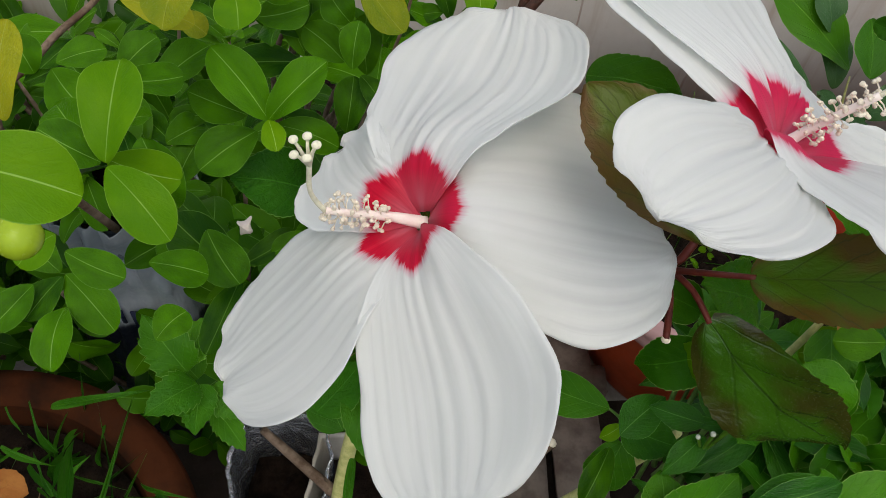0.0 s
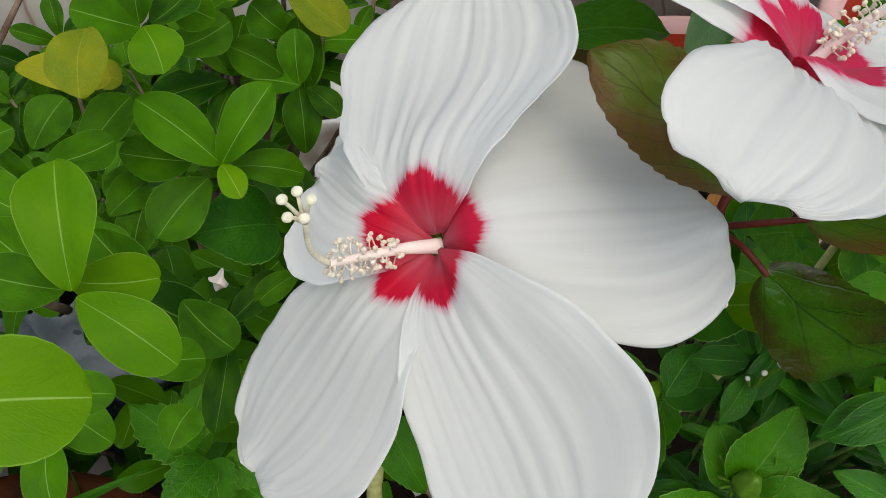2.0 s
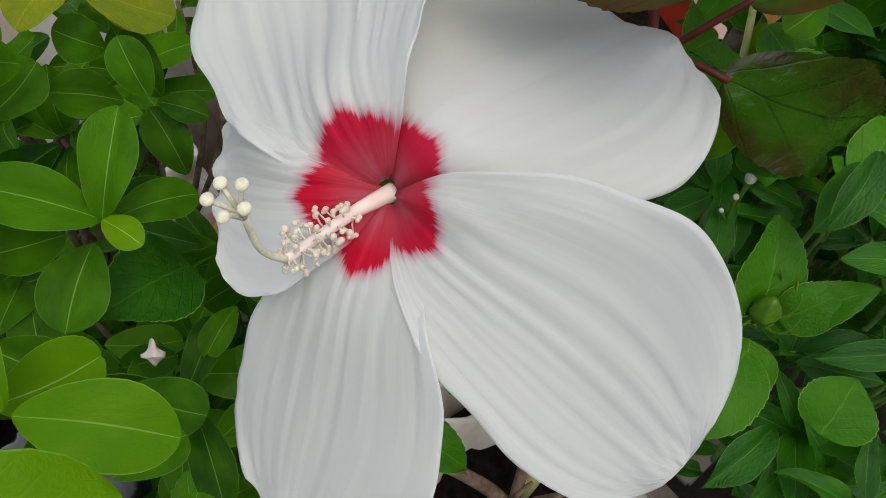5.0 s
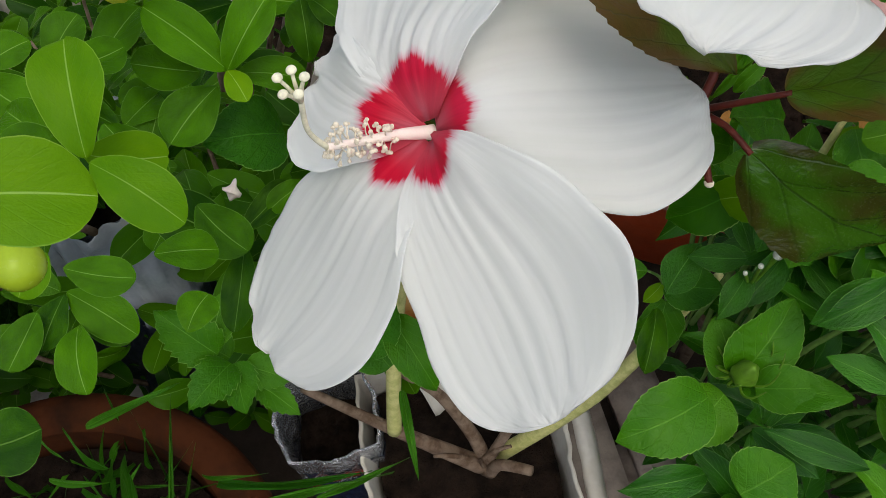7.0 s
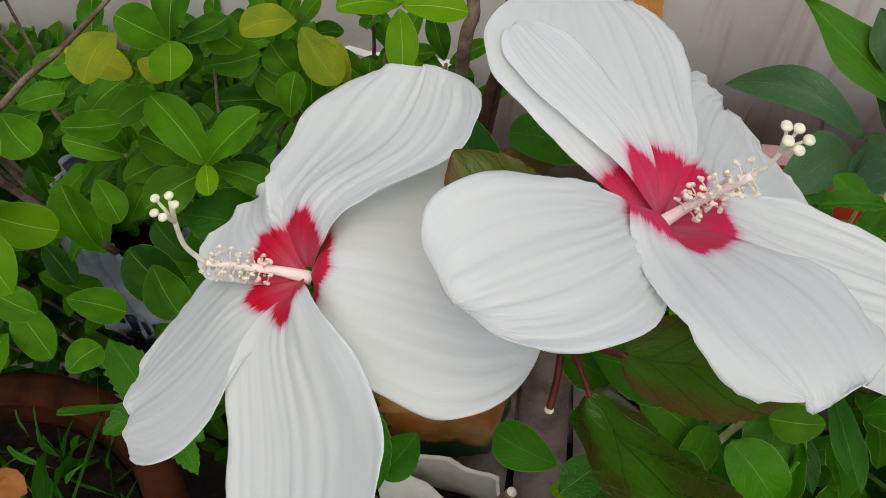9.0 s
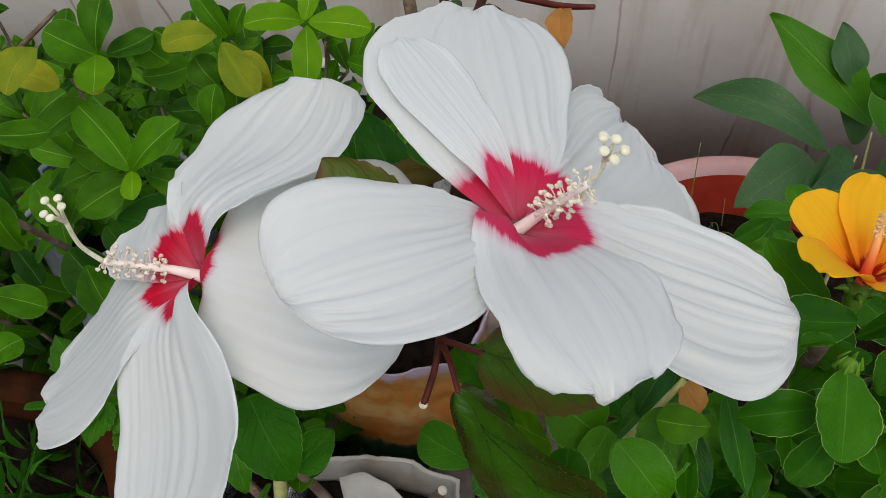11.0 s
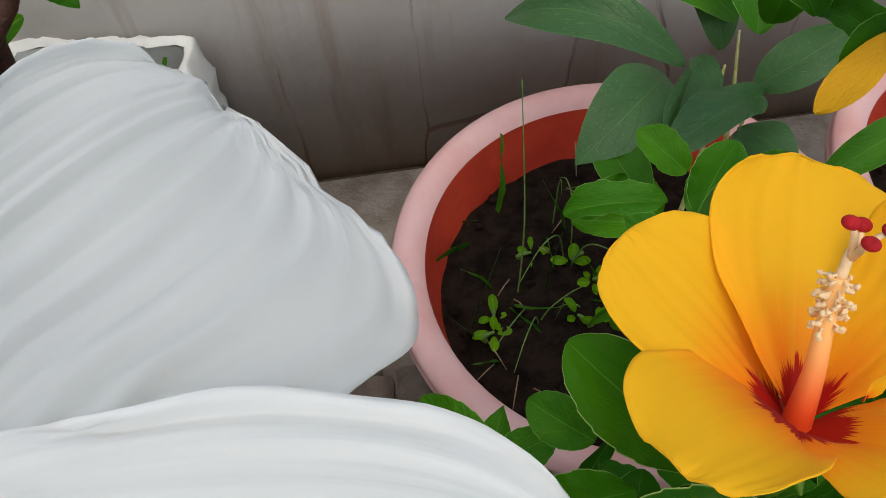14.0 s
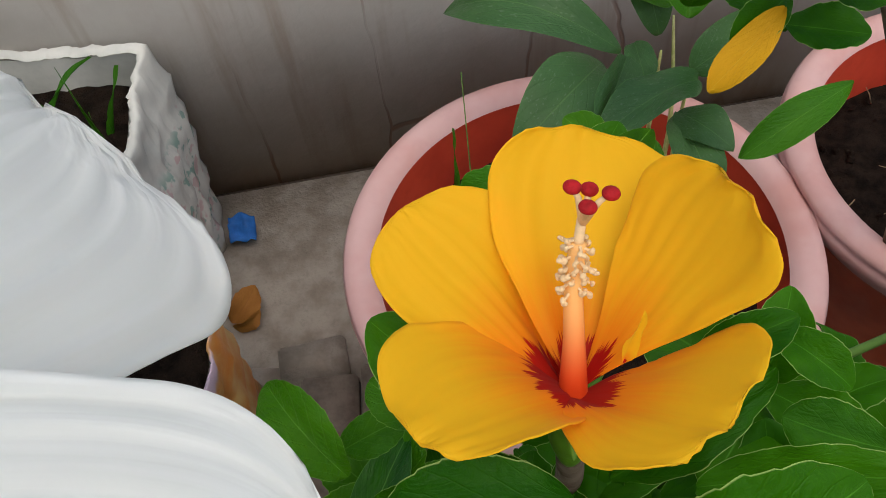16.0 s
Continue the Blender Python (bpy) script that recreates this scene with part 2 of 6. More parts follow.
M_THICK = leaf_material("fleshy_leaf", (0.034, 0.095, 0.026), (0.075, 0.170, 0.050), (0.12, 0.24, 0.07), (0.09, 0.20, 0.05), 0.40, 6.0, 0.03, spots=0.12, gloss=0.25)
M_BROWN = leaf_material("browning_leaf", (0.085, 0.060, 0.012), (0.19, 0.13, 0.03), (0.12, 0.10, 0.03), None, 0.6, 6.0, 0.1)
M_YELLEAF = leaf_material("yellow_leaf", (0.60, 0.30, 0.006), (0.72, 0.38, 0.010), (0.7, 0.42, 0.03), None, 0.5, 6.0, 0.12)
M_DRY = leaf_material("dry_leaf", (0.34, 0.13, 0.03), (0.55, 0.27, 0.07), (0.3, 0.12, 0.04), None, 0.7, 7.0, 0.3)
M_GRASS = leaf_material("grass_blade", (0.020, 0.10, 0.005), (0.060, 0.21, 0.008), (0.14, 0.32, 0.04), None, 0.4, 1.0, 0.0)
M_STEM = plain("green_stem", (0.14, 0.26, 0.05), 0.5, 0.3, 120, 0.3, 0.001)
M_PALESTEM = plain("pale_stem", (0.66, 0.64, 0.26), 0.5, 0.6, 150, 0.5, 0.001, second=(0.46, 0.48, 0.15))
M_REDSTEM = plain("red_stem", (0.13, 0.022, 0.014), 0.4, 0.3, 120, 0.3, 0.001)
M_DARKBARK = plain("dark_red_bark", (0.085, 0.034, 0.022), 0.6, 0.45, 160, 0.8, 0.002, second=(0.038, 0.022, 0.015))
M_WOOD = plain("grey_bark", (0.25, 0.185, 0.135), 0.85, 0.5, 70, 1.0, 0.004, second=(0.11, 0.07, 0.045))
M_FRUIT = plain("green_fruit", (0.32, 0.45, 0.02), 0.25, 0.15, 60, 0.15, 0.001)
M_BUD = plain("orange_bud", (0.75, 0.20, 0.04), 0.6, 0.3, 200, 0.4, 0.001)
M_WHITEBUD = plain("white_bud", (0.8, 0.8, 0.68), 0.5, 0.1, 200, 0.2, 0.001)

M_SOIL = plain("soil", (0.021, 0.014, 0.010), 0.95, 0.5, 60, 1.0, 0.006, second=(0.006, 0.0045, 0.0035))
M_STRAW = plain("dry_straw", (0.30, 0.22, 0.12), 0.8, 0.3, 200, 0.3, 0.0005)
M_PINKPOT = plain("faded_pink_plastic", (0.62, 0.40, 0.385), 0.5, 0.12, 9, 0.15, 0.001, second=(0.56, 0.29, 0.26))
M_REDIN = plain("red_plastic", (0.54, 0.058, 0.028), 0.42, 0.25, 10, 0.2, 0.001, second=(0.36, 0.034, 0.018))
M_REDPOT = plain("orange_red_plastic", (0.62, 0.095, 0.028), 0.45, 0.2, 10, 0.2, 0.001)
# terracotta made much darker: shade under the shrub is put into the colour
M_SHADECLAY = plain("terracotta", (0.062, 0.019, 0.007), 0.88, 0.4, 22, 0.7, 0.002, second=(0.018, 0.009, 0.005))
M_SACK = plain("white_woven_plastic", (0.66, 0.66, 0.62), 0.6, 0.15, 16, 0.5, 0.002, second=(0.52, 0.53, 0.50))
M_WHITEBAG = plain("white_plastic_film", (0.66, 0.64, 0.58), 0.45, 0.15, 20, 0.4, 0.002, second=(0.5, 0.46, 0.38))
M_SILVER = plain("silver_film", (0.78, 0.80, 0.84), 0.20, 0.15, 35, 1.0, 0.012, metal=0.9, second=(0.50, 0.52, 0.56))
M_BLUEFILM = plain("dark_blue_film", (0.012, 0.022, 0.06), 0.3, 0.3, 20, 0.5, 0.003)
M_GREYFILM = plain("grey_film", (0.17, 0.20, 0.24), 0.3, 0.25, 18, 0.8, 0.005, second=(0.06, 0.07, 0.10))
M_INK = plain("dark_blue_ink", (0.015, 0.02, 0.05), 0.5, 0.2, 40, 0.1, 0.0005)
M_REDINK = plain("red_ink", (0.35, 0.06, 0.04), 0.5, 0.2, 40, 0.1, 0.0005)
M_BLUEINK = plain("bright_blue_ink", (0.03, 0.16, 0.55), 0.5, 0.2, 60, 0.1, 0.0005)
M_SLAB = plain("worn_concrete", (0.38, 0.34, 0.30), 0.92, 0.45, 22, 0.9, 0.004, second=(0.24, 0.205, 0.175))
M_PLANK = plain("grey_plank", (0.28, 0.235, 0.195), 0.85, 0.35, 30, 0.6, 0.002, second=(0.155, 0.120, 0.100))


def wall_material():
    m = Mat("stained_plaster")
    n1, n2 = m.noise(5.0, 6.0, 0.6), m.noise(45.0, 6.0, 0.65)
    col = m.mix(m.step(n1, 0.35, 0.7), (0.51, 0.49, 0.455), (0.41, 0.38, 0.34))
    col = m.mix(m.math("MULTIPLY", m.step(n2, 0.42, 0.72), 0.45), col, (0.46, 0.43, 0.395))
    drip = m.noise(1.0, 4.0, 0.6, vec=m.scaled(21.0, 21.0, 1.8))
    col = m.mix(m.math("MULTIPLY", m.step(drip, 0.52, 0.68), 0.6), col, (0.33, 0.26, 0.20))
    z = m.n.new("ShaderNodeSeparateXYZ")
    m.l.new(m.coord(), z.inputs[0])
    tide = m.math("ADD", z.outputs[2], m.math("MULTIPLY", m.math("SUBTRACT", m.noise(1.0, 5.0, 0.6, vec=m.scaled(11.0, 11.0, 3.0)), 0.5), 0.12))
    col = m.mix(m.math("MULTIPLY", m.math("SUBTRACT", 1.0, m.step(tide, -0.02, 0.10)), 0.7), col, (0.32, 0.240, 0.160))
    col = m.mix(m.math("MULTIPLY", m.math("SUBTRACT", 1.0, m.step(tide, -0.02, 0.035)), 0.6), col, (0.14, 0.10, 0.07))
    crack = m.n.new("ShaderNodeTexVoronoi")
    crack.feature = "DISTANCE_TO_EDGE"
    warp = m.n.new("ShaderNodeMix")
    warp.data_type = "VECTOR"
    warp.inputs[0].default_value = 0.06
    m.l.new(m.scaled(5.0, 5.0, 1.3), warp.inputs[4])
    nz = m.n.new("ShaderNodeTexNoise")
    nz.inputs["Scale"].default_value = 14.0
    m.l.new(m.coord(), nz.inputs["Vector"])
    m.l.new(nz.outputs[1], warp.inputs[5])
    m.l.new(warp.outputs[1], crack.inputs["Vector"])
    crack.inputs["Scale"].default_value = 1.5
    line = m.math("SUBTRACT", 1.0, m.step(crack.outputs[0], 0.004, 0.014))
    line = m.math("MULTIPLY", line, m.step(m.noise(3.0, 2.0), 0.46, 0.6))
    col = m.mix(m.math("MULTIPLY", line, 0.6), col, (0.24, 0.14, 0.09))
    h = m.math("SUBTRACT", m.math("ADD", m.math("MULTIPLY", n2, 0.6), n1), line)
    return m.set(col, 0.9, m.bump(h, 0.5, 0.003), Specular_IOR_Level=0.1).m


def ground_material():
    m = Mat("shaded_earth")
    n1, n2, n3 = m.noise(6.0, 6.0, 0.6), m.noise(60.0, 6.0, 0.65), m.noise(300.0, 3.0, 0.6)
    # earth colour kept near black, with the shadow between the pots in it
    col = m.mix(m.step(n1, 0.35, 0.68), (0.05, 0.038, 0.030), (0.024, 0.018, 0.014))
    col = m.mix(m.math("MULTIPLY", m.step(n2, 0.45, 0.7), 0.5), col, (0.03, 0.022, 0.017))
    col = m.mix(m.math("MULTIPLY", m.step(n3, 0.55, 0.75), 0.2), col, (0.08, 0.065, 0.055))
    h = m.math("ADD", m.math("MULTIPLY", n2, 0.7), m.math("MULTIPLY", n3, 0.3))
    return m.set(col, 0.92, m.bump(h, 0.6, 0.004), Specular_IOR_Level=0.06).m


# ---- shaping ----
def thing(name, at, label, category, group="", kind=""):
    ob = new(name)
    ob.location = at
    ob.empty_display_size = 0.02
    return tagged(ob, label, category, group, kind)


def hang(ob, parent):
    ob.parent = parent
    if parent.type == "EMPTY":
        ob.matrix_parent_inverse = Matrix.Translation(-parent.location)
    return ob


def to_mesh(name, bm, material, smooth=True):
    me = bpy.data.meshes.new(name)
    bm.to_mesh(me)
    bm.free()
    if material:
        me.materials.append(material)
    if smooth:
        me.polygons.foreach_set("use_smooth", [True] * len(me.polygons))
    return me


def part(name, bm, material, parent, label="", smooth=True):
    ob = new(name, to_mesh(name, bm, material, smooth))
    if label:
        tagged(ob, label)
    return hang(ob, parent) if parent else ob


def frame_at(way):
    z = Vector(way).normalized()
    x = z.orthogonal().normalized()
    return x, z.cross(x), z


def tube(points, radii, sides=8, bm=None, bend=0):
    """A tapered round stem along points; bend: steps between two points, rounded."""
    bm = bm or bmesh.new()
    pts = [Vector(p) for p in points]
    if bend and len(pts) > 2:
        fine, fr = [], []
        for i in range(len(pts) - 1):
            p0, p1, p2, p3 = pts[max(i - 1, 0)], pts[i], pts[i + 1], pts[min(i + 2, len(pts) - 1)]
            for k in range(bend):
                s = k / bend
                fine.append(0.5 * ((2 * p1) + (p2 - p0) * s + (2 * p0 - 5 * p1 + 4 * p2 - p3) * s * s + (3 * p1 - p0 - 3 * p2 + p3) * s ** 3))
                fr.append(radii[i] * (1 - s) + radii[i + 1] * s)
        pts, radii = fine + [pts[-1]], fr + [radii[-1]]
    x = None
    rings = []
    for i, p in enumerate(pts):
        way = (pts[min(i + 1, len(pts) - 1)] - pts[max(i - 1, 0)]).normalized()
        x = way.orthogonal().normalized() if x is None else (x - way * x.dot(way)).normalized()
        y = way.cross(x)
        rings.append([bm.verts.new(p + (x * math.cos(k * 2 * math.pi / sides) + y * math.sin(k * 2 * math.pi / sides)) * radii[i]) for k in range(sides)])
    for r0, r1 in zip(rings, rings[1:]):
        for k in range(sides):
            bm.faces.new((r0[k], r0[(k + 1) % sides], r1[(k + 1) % sides], r1[k]))
    bm.faces.new(rings[0][::-1])
    bm.faces.new(rings[-1])
    return bm


def ball(bm, at, r, squash=1.0, axis=(0, 0, 1), level=2):
    x, y, z = frame_at(axis)
    m = Matrix((x, y, z)).transposed().to_4x4()
    bmesh.ops.create_icosphere(bm, subdivisions=level, radius=r, matrix=Matrix.Translation(at) @ m @ Matrix.Diagonal((1, 1, squash, 1)))
    return bm


def lathe(profile, at, sides=64, wobble=0.0, seed=0, square=0.0, crumple=0.0):
    """A turned shell from (radius, height) pairs, going round once."""
    bm = bmesh.new()
    rings = []
    for r, h in profile:
        ring = []
        for k in range(sides):
            a = k * 2 * math.pi / sides
            q = r * (1 + wobble * noise.noise((math.cos(a) * 1.7 + seed, math.sin(a) * 1.7, h * 9)))
            if square:
                c, s = abs(math.cos(a)), abs(math.sin(a))
                q *= 1 + square * (1 / max(c, s) - 1)
            hh = h + wobble * 0.35 * r * noise.noise((math.cos(a) * 2.3 + seed + 9, math.sin(a) * 2.3, 3)) * (1 if h > 0.03 else 0)
            if crumple:
                q += crumple * (noise.noise((math.cos(a) * 6 + seed, math.sin(a) * 6, h * 28)) + 0.6 * abs(noise.noise((math.cos(a) * 13, math.sin(a) * 13 + seed, h * 60))))
            ring.append(bm.verts.new((at[0] + q * math.cos(a), at[1] + q * math.sin(a), at[2] + hh)))
        rings.append(ring)
    for r0, r1 in zip(rings, rings[1:]):
        for k in range(sides):
            bm.faces.new((r0[k], r0[(k + 1) % sides], r1[(k + 1) % sides], r1[k]))
    bm.faces.new(rings[0][::-1])
    bm.faces.new(rings[-1])
    return bm


def heap(at, r, rough, seed=0, rise=0.01, n=48, square=0.0):
    """A rough round bed of soil with clods."""
    bm = bmesh.new()
    rings = [[bm.verts.new((at[0], at[1], at[2] + rise))] * n]
    for i in range(1, 19):
        s = i / 18
        ring = []
        for k in range(n):
            a = k * 2 * math.pi / n
            q = s * r
            if square:
                q *= 1 + square * (1 / max(abs(math.cos(a)), abs(math.sin(a))) - 1)
            px, py = at[0] + q * math.cos(a), at[1] + q * math.sin(a)
            z = at[2] + rise * (1 - s * s) + rough * (noise.noise((px * 45, py * 45, seed)) + 0.6 * noise.noise((px * 120, py * 120, seed)))
            ring.append(bm.verts.new((px, py, z)))
        rings.append(ring)
    for k in range(n):
        bm.faces.new((rings[0][0], rings[1][k], rings[1][(k + 1) % n]))
    for r0, r1 in zip(rings[1:], rings[2:]):
        for k in range(n):
            bm.faces.new((r0[k], r1[k], r1[(k + 1) % n], r0[(k + 1) % n]))
    return bm


def block(size, at, turn=0.0, bevel=0.004, tilt=0.0):
    bm = bmesh.new()
    bmesh.ops.create_cube(bm, size=1, matrix=pose(*at, tilt, 0, turn) @ Matrix.Diagonal((*size, 1)))
    bmesh.ops.bevel(bm, geom=bm.edges[:], offset=bevel, segments=2, affect="EDGES")
    return bm


# ---- leaves ----
# rise, fullness and sharpness of the outline; teeth, their depth; rows; fold; arch
LEAF_SHAPES = {
    "oval": (0.62, 2.4, 0.60, 0, 0.0, 14, 0.24, 0.07),
    "hib": (0.42, 1.40, 0.85, 11, 0.06, 55, 0.20, 0.09),
    "dark": (0.50, 1.70, 0.85, 14, 0.07, 70, 0.10, 0.06),
    "broad": (0.90, 2.40, 0.95, 14, 0.07, 70, 0.10, 0.05),
    "narrow": (0.75, 1.25, 1.00, 0, 0.0, 12, 0.22, 0.09),
    "fleshy": (0.62, 2.10, 0.75, 0, 0.0, 12, 0.14, 0.10),
    "toothed": (0.42, 1.25, 0.90, 8, 0.26, 48, 0.20, 0.06),
    "dry": (0.60, 1.50, 0.80, 5, 0.14, 20, 0.45, 0.12),
    "notched": (0.52, 2.0, 0.66, 8, 0.055, 48, 0.42, 0.12),
    "arched": (0.62, 1.70, 0.80, 0, 0.0, 18, 0.22, 0.26),
    "frond": (0.55, 1.80, 0.90, 0, 0.0, 18, 0.26, 0.10),
    "blade": (0.25, 1.10, 0.90, 0, 0.0, 14, 0.30, 0.16),
}
LEAF_LOOK = {"oval": M_OVAL, "pale": M_OVALPALE, "yellowing": M_OVALYELLOW, "hib": M_HIB, "dark": M_DARK, "olive": M_OLIVE, "bronze": M_BRONZE, "narrow": M_JAS, "fleshy": M_THICK,
             "toothed": M_HIB, "dry": M_DRY, "petaloid": M_YELLOW, "blade": M_GRASS, "yellow": M_YELLEAF, "bright": M_BRIGHT, "brown": M_BROWN, "edged": M_EDGED, "arched": M_THICK, "frond": M_THICK, "thickbright": M_THICKBRIGHT}
leaf_meshes = {}


def leaf_mesh(shape, look_name, kind):
    """One sheet of unit length and width, its base at the origin, along y."""
    key = (shape, look_name, kind)
    if key in leaf_meshes:
        return leaf_meshes[key]
    rng = random.Random(f"{shape}{kind}")
    a, b, c, teeth, deep, rows, fold, arch = LEAF_SHAPES[shape]
    fold *= rng.uniform(0.5, 1.5)
    arch *= (rng.uniform(0.6, 1.6), rng.uniform(-0.4, 0.5), rng.uniform(1.4, 2.2), rng.uniform(0.2, 0.8))[kind % 4]
    if shape == "arched":
        arch = LEAF_SHAPES[shape][7]
    lean, wave, ph = rng.uniform(-0.06, 0.06), rng.uniform(0.02, 0.06), rng.uniform(0, 6)
    um = (a / (a + b * c)) ** (1 / b)
    top = um ** a * (1 - um ** b) ** c
    bm = bmesh.new()
    uv = bm.loops.layers.uv.new("UVMap")
    cols = 10 if shape in ("dark", "broad") else 6
    grid, coords = [], {}
    for i in range(rows + 1):
        u = 0.004 + 0.992 * (0.5 - 0.5 * math.cos(math.pi * i / rows)) if not teeth else 0.004 + 0.992 * i / rows
        w = 0.5 * u ** a * max(1 - u ** b, 0) ** c / top
        if teeth:
            w *= 1 + deep * (((u * teeth * 1.0) % 1.0) - 0.5) * (0.3 + u)
        row = []
        for j in range(cols + 1):
            v = 2 * j / cols - 1
            x = v * w + lean * math.sin(u * math.pi)
            z = fold * abs(v) * w * (1 - 0.5 * abs(v)) + arch * 4 * u * (1 - u) + wave * v * abs(v) * math.sin(u * 9 + ph + (1.5 if v > 0 else 0)) + (0.02 * abs(v) ** 5 * math.sin(u * 26 + ph * v) if shape == "notched" else 0) + (0.026 * noise.noise((v * 2.6, u * 7.0, ph)) * (1 - v ** 4) if shape in ("dark", "broad", "hib") else 0)
            vert = bm.verts.new((x, u, z))
            coords[vert] = ((v + 1) / 2, u)
            row.append(vert)
        grid.append(row)
    for r0, r1 in zip(grid, grid[1:]):
        for j in range(cols):
            f = bm.faces.new((r0[j], r0[j + 1], r1[j + 1], r1[j]))
            for loop in f.loops:
                loop[uv].uv = coords[loop.vert]
    leaf_meshes[key] = to_mesh("leaf", bm, LEAF_LOOK[look_name])
    return leaf_meshes[key]


leaf_count = [0]


def leaf(plant, shape, base, tip, width, roll=0.0, look_name="", kind=None, face=(0, -0.45, 0.9), label="", name="leaf"):
    """A leaf of plant from base to tip; its upper side turns towards face, then by roll about its length."""
    leaf_count[0] += 1
    base, tip = Vector(base), Vector(tip)
    y = (tip - base).normalized()
    z = Vector(face)
    z = (z - y * z.dot(y)).normalized()
    x = y.cross(z)
    long = (tip - base).length
    width *= 0.88 if shape == "oval" else 1.0
    ob = new(name, leaf_mesh(shape, look_name or shape, leaf_count[0] % 4 if kind is None else kind))
    m = Matrix((x, y, z)).transposed().to_4x4()
    hang(ob, plant)
    ob.matrix_basis = Matrix.Translation(base) @ m @ pose(0, 0, 0, 0, roll, 0) @ Matrix.Diagonal((width, long, long, 1))
    if label:
        tagged(ob, label)
    return ob


def sprig(plant, at, way, shape, n, size, rng, look_name="", wide=0.5, spread=60, stem=None, material=None):
    """A whorl of leaves round the end of a twig."""
    x, y, z = frame_at(way)
    at = Vector(at)
    turn = rng.uniform(0, 6.28)
    for k in range(n):
        a = turn + k * 6.283 / n + rng.uniform(-0.3, 0.3)
        e = radians(90 - spread + rng.uniform(-18, 14))
        d = (x * math.cos(a) + y * math.sin(a)) * math.cos(e) + z * math.sin(e)
        long = size * rng.uniform(0.65, 1.15)
        p = at - z * rng.uniform(0, 0.012) + d * 0.003
        leaf(plant, shape, p, p + d * long, long * wide * rng.uniform(0.85, 1.15), rng.uniform(-14, 14), look_name, face=z + Vector((0, -0.2, 0.5)))
    if stem is not None:
        mid = (at + Vector(stem)) * 0.5 + Vector((rng.uniform(-0.02, 0.02), rng.uniform(-0.02, 0.02), 0.01))
        part("twig", tube([stem, mid, at], [0.0028, 0.0022, 0.0014], 6, bend=4), material or M_STEM, plant)


def foliage(plant, shape, look_name, spots, size, wide, seed, label):
    """Many small leaves deep inside a plant, as one joined mesh."""
    rng = random.Random(seed)
    kinds = [leaf_mesh(shape, look_name, k) for k in range(4)]
    shapes = [np.array([v.co[:] for v in me.vertices]) for me in kinds]
    faces = [np.array([p.vertices[:] for p in me.polygons]) for me in kinds]
    sheets = [np.array([d.uv[:] for d in me.uv_layers[0].data]) for me in kinds]
    vs, fs, us, start = [], [], [], 0
    for p in spots:
        k = rng.randrange(4)
        long = size * rng.uniform(0.6, 1.25)
        a, e = rng.uniform(0, 6.28), rng.uniform(-0.5, 0.9)
        y = Vector((math.cos(a) * math.cos(e), math.sin(a) * math.cos(e), math.sin(e)))
        z = Vector((rng.uniform(-0.6, 0.6), rng.uniform(-1.0, 0.3), 1.0))
        z = (z - y * z.dot(y)).normalized()
        m = np.array(Matrix((y.cross(z), y, z)))
        vs.append(shapes[k] * (long * wide, long, long) @ m + np.array(p))
        fs.append(faces[k] + start)
        us.append(sheets[k])
        start += len(shapes[k])
    me = bpy.data.meshes.new("foliage")
    me.from_pydata(np.concatenate(vs).tolist(), [], np.concatenate(fs).tolist())
    me.uv_layers.new(name="UVMap").data.foreach_set("uv", np.concatenate(us).ravel())
    me.materials.append(LEAF_LOOK[look_name])
    me.polygons.foreach_set("use_smooth", [True] * len(me.polygons))
    return tagged(hang(new("foliage", me), plant), label, kind="stuff")


